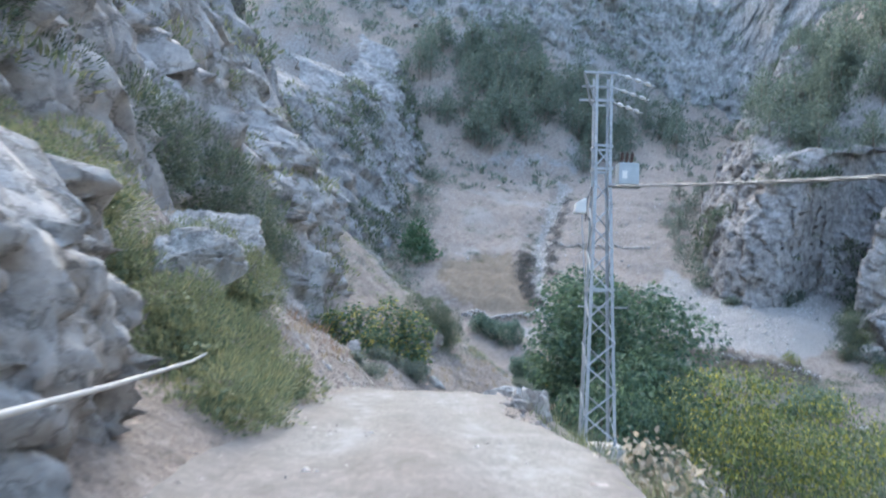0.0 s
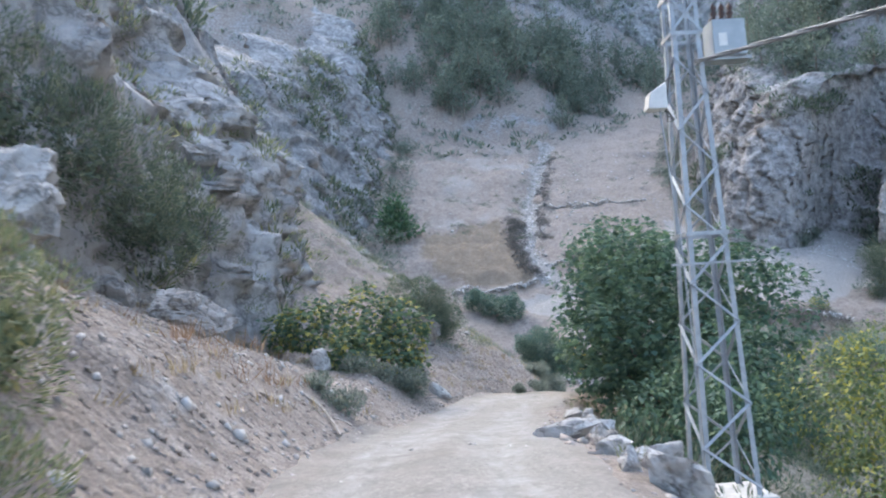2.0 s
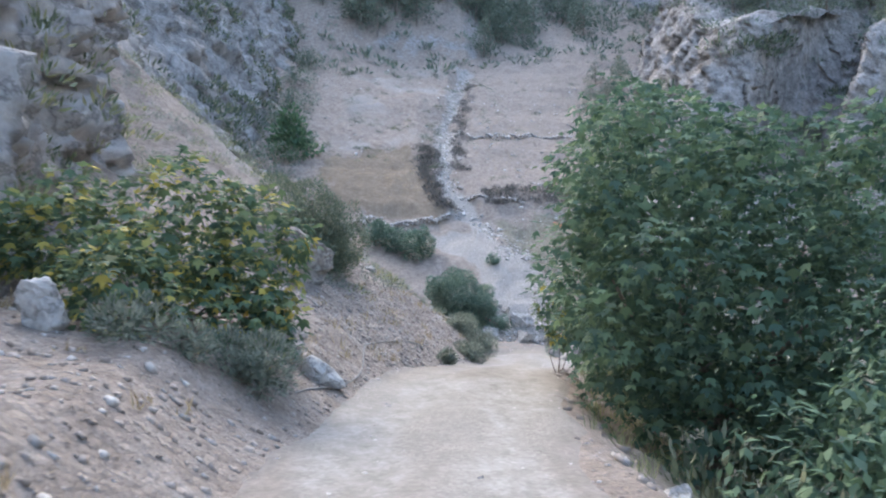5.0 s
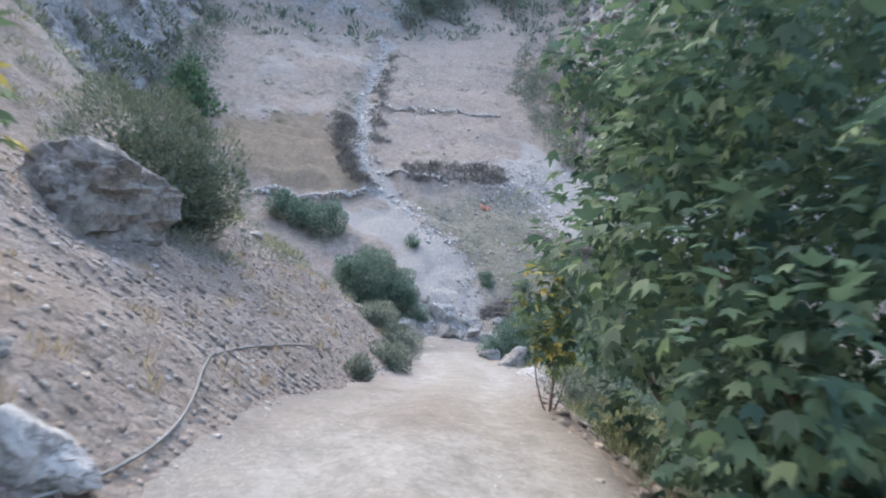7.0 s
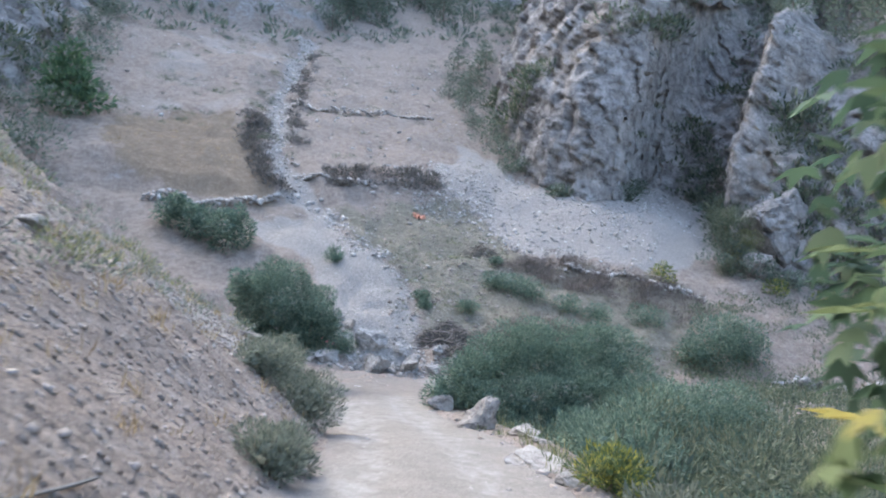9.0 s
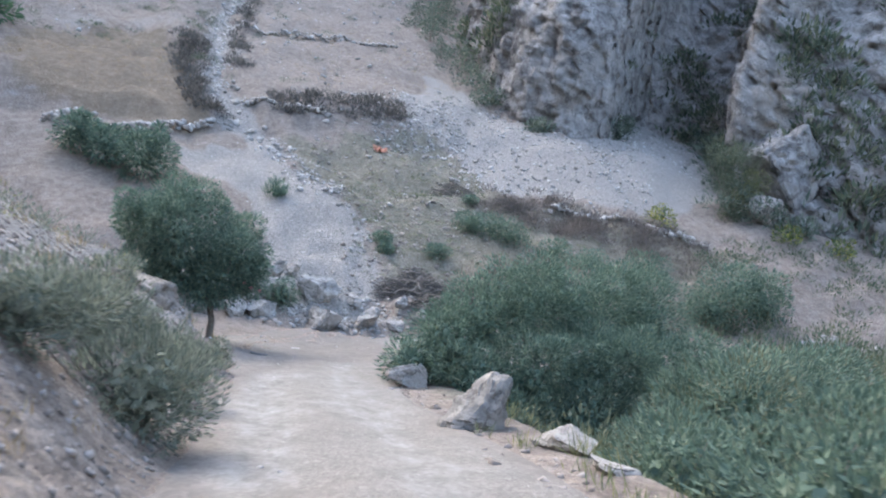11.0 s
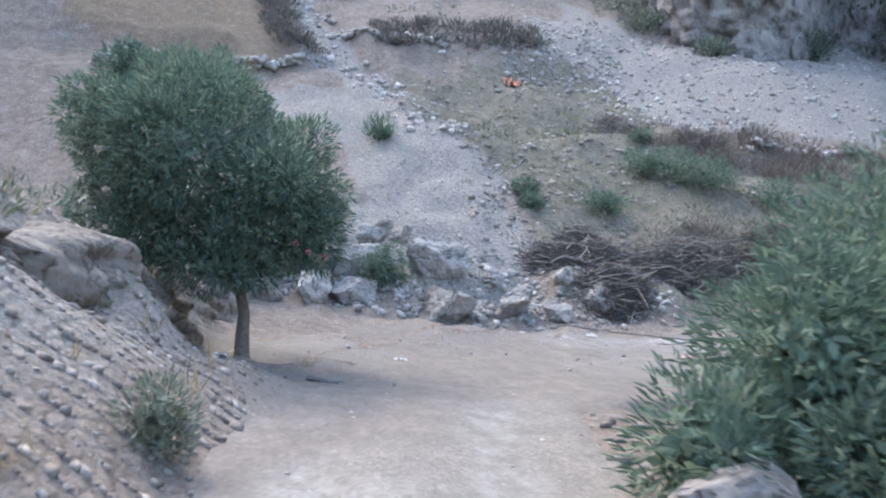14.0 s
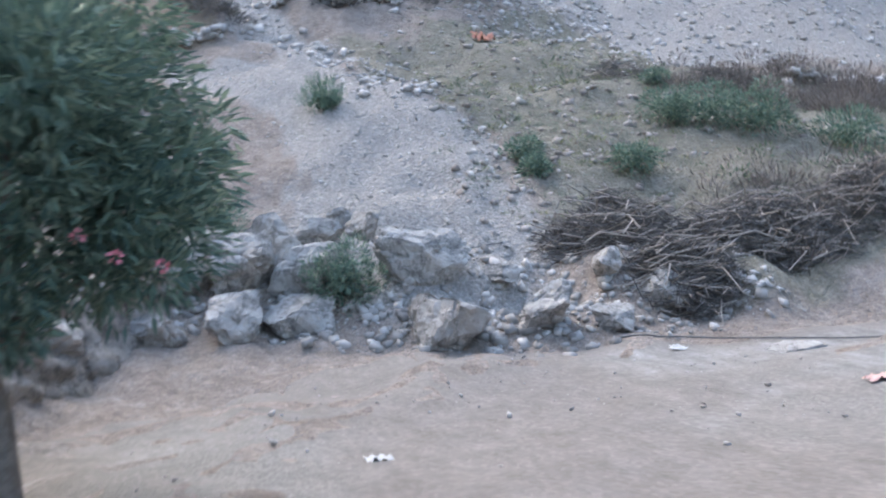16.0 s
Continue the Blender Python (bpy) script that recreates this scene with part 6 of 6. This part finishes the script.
    part("plate", bm, WHITE_PAINT, cab, "white notice plate")
    bm = bmesh.new()
    box(bm, 0.60, -0.05, 6.69, 0.80, 0.30, 0.05)
    part("bracket", bm, GALVANISED, py)
    for k in range(3):
        x0 = 0.50 + 0.13 * k
        prof = np.array([(x0, -0.05, 7.28), (x0, -0.05, 7.33), (x0 + 0.02, -0.05, 7.38), (x0 + 0.02, -0.05, 7.43), (x0 + 0.03, -0.05, 7.48), (x0 + 0.03, -0.05, 7.53), (x0 + 0.03, -0.05, 7.60)])
        part("bushing", mesh_of("bushing", *tube(prof, [0.03, 0.055, 0.03, 0.055, 0.03, 0.05, 0.015], 9), BROWN_GLAZE, True), None, py)
    # the white lamp hood and its bundle of cables
    bm = bmesh.new()
    box(bm, -0.60, -0.3, 6.1, 0.30, 0.26, 0.40, 0.02)
    for v in bm.verts:
        if v.co.z > 6.1 and v.co.x < -0.6:
            v.co.z -= 0.14
            v.co.x += 0.04
    hood = part("lamp_hood", bm, WHITE_PAINT, py, "white slanting metal hood")
    for k in range(3):
        part("cable", mesh_of("cable", *tube(np.array([(-0.3, -0.32, 6.6 - 0.1 * k), (-0.40 - 0.04 * k, -0.36, 6.3), (-0.45, -0.34, 5.9 - 0.1 * k), (-0.34, -0.3, 5.75)]), 0.014, 5), RUBBER, True), None, py)
    part("cable", mesh_of("cable", *tube(np.array([(-0.55, -0.3, 6.0), (-0.5, -0.34, 5.0), (-0.45, -0.4, 4.0), (-0.42, -0.44, 2.5), (-0.46, -0.46, 0.0)]), 0.014, 5), GALVANISED, True), None, py, "thin steel conduit")
    bm = bmesh.new()
    box(bm, 0.0, 0.0, -0.12, 1.2, 1.1, 0.55, 0.03)
    part("footing", bm, CONCRETE, py, "pale concrete footing")
    return tagged(py, "grey galvanised steel lattice power pylon with a cabinet", "pylon")


build_pylon()


def build_line():
    """The twisted low-voltage bundle that leaves the pylon."""
    s = np.linspace(0, 58, 160)
    pts = np.stack([4.15 + 0.208 * s, 19.45 - 0.978 * s, 5.62 - 0.178 * s + 0.0014 * s * s], -1)
    pieces = []
    for k in range(3):
        a0 = np.arange(160) * 0.9 + k * 2.094
        off = np.stack([np.cos(a0) * 0.022, 0 * a0, np.sin(a0) * 0.022], -1)
        pieces.append(tube(pts + off, 0.017, 5))
    ob = new("overhead_cable", mesh_of("overhead_cable", *merged(pieces), CABLE, True))
    return tagged(ob, "twisted grey overhead cable bundle", "cable")


build_line()


def on_ground(points, lift):
    p = smooth_line([(x, y, 0.0) for x, y in points], 0.08)
    p[:, 2] = ground_at(p[:, 0], p[:, 1]) + lift
    k = np.ones(21) / 21
    z = np.convolve(np.pad(p[:, 2], 10, "edge"), k, "valid")
    p[:, 2] = np.maximum(z, p[:, 2] - lift) + 0.01
    return p


HOSE = plain_material("faded_grey_hose", (0.17, 0.165, 0.16), (0.27, 0.265, 0.26), 0.7)
hose = new("water_hose", mesh_of("water_hose", *tube(on_ground([(-0.4, 29.4), (0.1, 30.8), (0.55, 32.4), (0.7, 33.7), (0.75, 34.5), (1.03, 35.95), (1.8, 37.8), (2.5, 39.7), (2.8, 40.4)], 0.02), 0.014, 8), HOSE, True))
tagged(hose, "grey plastic water hose lying on the bank", "hose")
pipe = new("water_pipe", mesh_of("water_pipe", *tube(np.array([(-1.5, 0.8, 1.28), (-1.58, 2.05, 1.26), (-1.88, 3.75, 1.25), (-2.42, 7.0, 1.27), (-2.82, 9.0, 1.31), (-3.05, 10.2, 1.33), (-3.0, 10.55, 1.15), (-2.95, 10.4, 0.85)]), 0.018, 8), CONCRETE, True))
tagged(pipe, "pale grey plastic pipe lying over the bank", "pipe")

# a forked dead branch on the bank
pieces = [tube(on_ground([(-2.4, 21.0), (-2.0, 20.4), (-1.75, 19.8), (-1.6, 19.2)], 0.06), 0.022, 6), tube(on_ground([(-2.0, 20.4), (-1.7, 20.3), (-1.5, 20.0)], 0.10), 0.014, 6)]
tagged(new("dead_branch", mesh_of("dead_branch", *merged(pieces), DEADWOOD, True)), "bare forked dead branch lying on the bank", "branch")

def rubber_strip(x, y, long, turn):
    """A torn strip of tyre rubber lying flat, pinched in the middle."""
    u, v = np.meshgrid(np.linspace(-1, 1, 25), np.linspace(-1, 1, 7))
    half = 0.045 + 0.012 * np.cos(u * 7.5) - 0.03 * np.exp(-((u / 0.14) ** 2))
    lx, ly = u * long / 2, v * half + 0.05 * u * u * np.sign(u)
    c, d = math.cos(turn), math.sin(turn)
    px, py = x + lx * c - ly * d, y + lx * d + ly * c
    pz = ground_at(px, py) + 0.05 + 0.02 * (1 - v * v) + 0.012 * fbm(u * 4, v * 2, 0, 2, 3)
    top = np.stack([px, py, pz], -1).reshape(-1, 3)
    low = top - (0, 0, 0.018)
    f = grid_faces(*u.shape)
    n, m = u.shape
    rim = np.r_[np.arange(m), np.arange(1, n) * m + m - 1, (n - 1) * m + np.arange(m - 2, -1, -1), np.arange(n - 2, 0, -1) * m]
    k = np.roll(rim, -1)
    wall = np.stack([rim, rim + n * m, k + n * m, k], -1)
    me = mesh_of("rubber_strip", np.concatenate([top, low]), np.concatenate([f, f[:, ::-1] + n * m, wall]), RUBBER, False)
    return tagged(new("rubber_strip", me), "torn dark strip of rubber lying on the track", "litter")


rubber_strip(9.33, 61.95, 0.46, -0.22)

PAPER = plain_material("crumpled_white_plastic", (0.46, 0.45, 0.43), (0.6, 0.59, 0.57), 0.6)
FADED = plain_material("faded_pink_plastic", (0.55, 0.33, 0.29), (0.68, 0.46, 0.41), 0.7)
ORANGE = plain_material("orange_net", (0.45, 0.17, 0.11), (0.55, 0.27, 0.19), 0.7)


def crumpled(name, x, y, rx, ry, high, mat, label, seed):
    """A crumpled sheet lying on the ground."""
    u, v = np.meshgrid(np.linspace(-1, 1, 12), np.linspace(-1, 1, 8))
    edge = 1 + 0.35 * vnoise(np.arctan2(v, u) * 2, seed, 0, seed)
    px, py = x + rx * u * edge, y + ry * v * edge
    pz = ground_at(px, py) + 0.03 + high * np.abs(fbm(u * 2.5, v * 2.5, seed, 3, seed))
    return tagged(new(name, mesh_of(name, np.stack([px, py, pz], -1).reshape(-1, 3), grid_faces(*u.shape), mat)), label, "litter")


crumpled("plastic_scrap", 10.8, 64.5, 0.11, 0.07, 0.05, PAPER, "crumpled white plastic scrap on the track", 3)
crumpled("orange_net", 20.7, 87.7, 0.35, 0.3, 0.35, ORANGE, "crumpled orange netting lying in the field", 5)
crumpled("orange_scrap", 16.5, 65.2, 0.2, 0.1, 0.05, FADED, "faded pink-orange plastic scrap on the track", 8)
BLUE = plain_material("pale_blue_plastic", (0.30, 0.42, 0.55), (0.42, 0.54, 0.66), 0.5)
crumpled("blue_scrap", 8.05, 61.2, 0.06, 0.04, 0.04, BLUE, "small pale blue plastic scrap beside the track", 11)
crumpled("plastic_scrap", 15.9, 68.2, 0.12, 0.08, 0.05, PAPER, "white plastic scrap among the stones", 14)
# dried flower heads beside the first metres of the track
shrub("dry_flower_bush", 1.85, 6.9, [(1.8, 6.8, 0.45, 0.45, 0.4, 0.3), (2.15, 6.6, 0.3, 0.4, 0.4, 0.3)], 420, (0.08, 0.7), leaf_material("dry_flower_head", (0.16, 0.15, 0.10), (0.42, 0.37, 0.29), (0.55, 0.50, 0.42)), "low bush with pale dried flower heads", "shrub", "broad", 6, None, "", False, 0.01)
for k, (bx, by) in enumerate(((35.0, 79.3), (43.0, 77.6), (46.0, 76.5))):
    shrub("yellow_bush", bx, by, [(bx, by, gz(bx, by) + 0.5, 0.9, 0.8, 0.6)], 500, (0.2, 0.3), YELLOW_LEAF, "small yellow-green bush on the scree edge", "shrub", "tuft", 3, None, "yellow bushes", False, 0.015)
for k, (bx, by, r) in enumerate(((22.2, 77.8, 0.8), (22.9, 76.9, 1.0), (23.6, 75.8, 0.9), (19.6, 75.3, 0.55), (17.4, 76.7, 0.5), (25.6, 75.0, 0.9), (27.2, 74.2, 0.9), (30.5, 74.5, 1.1), (23.4, 80.3, 0.4), (17.3, 75.9, 0.4))):
    shrub("field_bush", bx, by, [(bx, by, gz(bx, by) + r * 0.5, r, r * 0.9, r * 0.7)], int(1800 * r), (0.14, 0.22), OLEANDER_LEAF, "low green bush on the terrace", "shrub", "spray", 3, None, "bushes on the terrace", False, 0.012)

PINK = plain_material("pink_petals", (0.70, 0.18, 0.24), (0.82, 0.32, 0.36), 0.6)
tree = bpy.data.objects["oleander_tree"]
for k, (fx, fy, fz) in enumerate(((0.91, -0.85, 1.60), (1.14, -0.82, 1.52), (0.74, -0.88, 1.73))):
    d = unit(rng.normal(size=(14, 3)))
    part("flower", leaf_mesh("flower", np.array([fx, fy, fz]) + d * 0.02, d, rng.normal(size=(14, 3)), 0.032, 0.022, PINK), None, tree, "pink oleander blossom")

# growth along the outer verge and in the valley
shrub("fig_shoot", 4.95, 35.45, [(4.8, 35.4, 0.45, 0.4, 0.4, 0.45), (5.1, 35.6, 0.0, 0.4, 0.35, 0.4)], 300, (0.15, 0.9), FIG_YELLOW, "young green and yellow fig shoot at the track's edge", "shrub", "broad", 4, None, "", True, 0.012)
for bx, by, r, mat, text in ((8.75, 43.3, 0.42, YELLOW_LEAF, "small pale green leafy bush among edge rocks"), (7.6, 40.4, 0.6, SAGE_LEAF, "brownish thorny bush below the track's edge"), (8.6, 38.9, 0.8, OLEANDER_LEAF, "grey-green bush below the track's edge"),
        (7.0, 37.6, 0.6, BROOM_LEAF, "olive bush below the track's edge"), (9.8, 41.8, 0.9, OLEANDER_LEAF, "grey-green bush below the track's edge"), (10.2, 45.4, 0.8, OLEANDER_LEAF, "grey-green bush below the track's edge"), (11.0, 47.9, 0.7, OLEANDER_LEAF, "grey-green bush below the track's edge")):
    z0 = gz(bx, by)
    shrub("verge_bush", bx, by, [(bx, by, z0 + r * 0.6, r, r, r * 0.75), (bx + r * 0.8, by + 0.2, z0 + r * 0.2, r * 0.8, r * 0.8, r * 0.7)], int(5200 * r), (0.09, 0.3), mat, text, "shrub", "tuft", 5, None, "bushes along the verge", False, 0.012)
for bx, by, r in ((14.5, 50.6, 1.7), (17.5, 52.2, 1.9), (20.5, 54.0, 2.0), (16.5, 47.5, 1.9), (20.0, 49.5, 2.1), (24.0, 58.0, 2.0), (13.5, 46.0, 1.5)):
    z0 = gz(bx, by)
    shrub("valley_bush", bx, by, [(bx, by, z0 + r * 0.7, r, r, r * 0.8), (bx + r, by - 0.5, z0 + r * 0.5, r * 0.8, r * 0.8, r * 0.7), (bx - r * 0.8, by + 0.6, z0 + r * 0.4, r * 0.7, r * 0.7, r * 0.6)], 5200, (0.15, 0.25), SCRUB_LEAF, "dark scrub in the valley below the track", "shrub", "tuft", 5)
hx, hy = scatter(460, [(28, 79.6, 2.6, 3), (31, 78.0, 2.4, 3), (34, 77.0, 2.6, 2), (25.0, 80.6, 2, 1), (22, 72, 2.5, 1)])
tufts("dry_brush", hx, hy, ground_at(hx, hy), rng.uniform(0.25, 0.7, 460), 60, (0.4, 0.14), leaf_material("grey_brush", (0.12, 0.105, 0.10), (0.19, 0.17, 0.16), (0.26, 0.24, 0.22)), "grey-brown dry brushwood along the foot of the scree")
# rocks and low growth at the foot of the oleander
for k, (bx, by, sx, sz) in enumerate(((10.9, 71.0, 0.9, 0.6), (10.0, 70.9, 0.8, 0.7), (10.8, 72.6, 1.0, 0.9), (11.6, 73.0, 0.8, 0.7), (13.0, 70.0, 1.2, 0.85), (12.6, 73.6, 0.7, 0.5), (13.8, 72.6, 0.8, 0.5), (15.6, 69.3, 0.6, 0.4), (16.3, 70.9, 0.6, 0.4), (14.6, 71.6, 0.5, 0.35))):
    boulder("toe_rock", bx, by, gz(bx, by) + 0.05, (sx * 1.35, sx * 1.1, sz * 1.3), 130 + k, PALE_ROCK, "grey weathered rock at the foot of the slope", k * 53, 8, 4, 0.42, "rocks at the foot of the slope")
cable = new("fallen_wire", mesh_of("fallen_wire", *tube(on_ground([(15.4, 68.9), (16.6, 68.6), (17.8, 68.0), (19.2, 67.2), (20.2, 66.9)], 0.03), 0.012, 6), RUBBER, True))
wire = new("fallen_wire", mesh_of("fallen_wire", *tube(on_ground([(12.4, 73.7), (13.1, 73.0), (13.9, 72.75), (14.6, 72.9), (15.3, 73.2)], 0.04), 0.013, 6), RUBBER, True))
tagged(wire, "thin dark wire lying across the scree", "wire")
tagged(cable, "thin dark wire lying along the track's edge", "wire")
hx, hy = rng.uniform(14, 75, 1500), rng.uniform(-20, 66, 1500)
off_track = (hx > 14 + 0.1 * (66 - hy)) & ((hy < 57) | ((hx > 30) & (hy < 60)))
hx, hy = hx[off_track], hy[off_track]
tufts("valley_scrub", hx, hy, ground_at(hx, hy), 0.3 + 1.6 * rng.random(len(hx)) ** 2, 36, (0.36, 0.3), SCRUB_LEAF, "mixed grey-green scrub on the valley floor")
hx, hy = scatter(420, [(21, 86, 5, 2), (20, 79, 4, 2), (27, 76.5, 5, 2), (17.8, 75, 2.2, 1)])
tufts("field_weeds", hx, hy, ground_at(hx, hy), 0.06 + 0.2 * rng.random(420) ** 2, 30, (0.4, 0.25), BROOM_LEAF, "low olive weeds dotted over the old terrace")
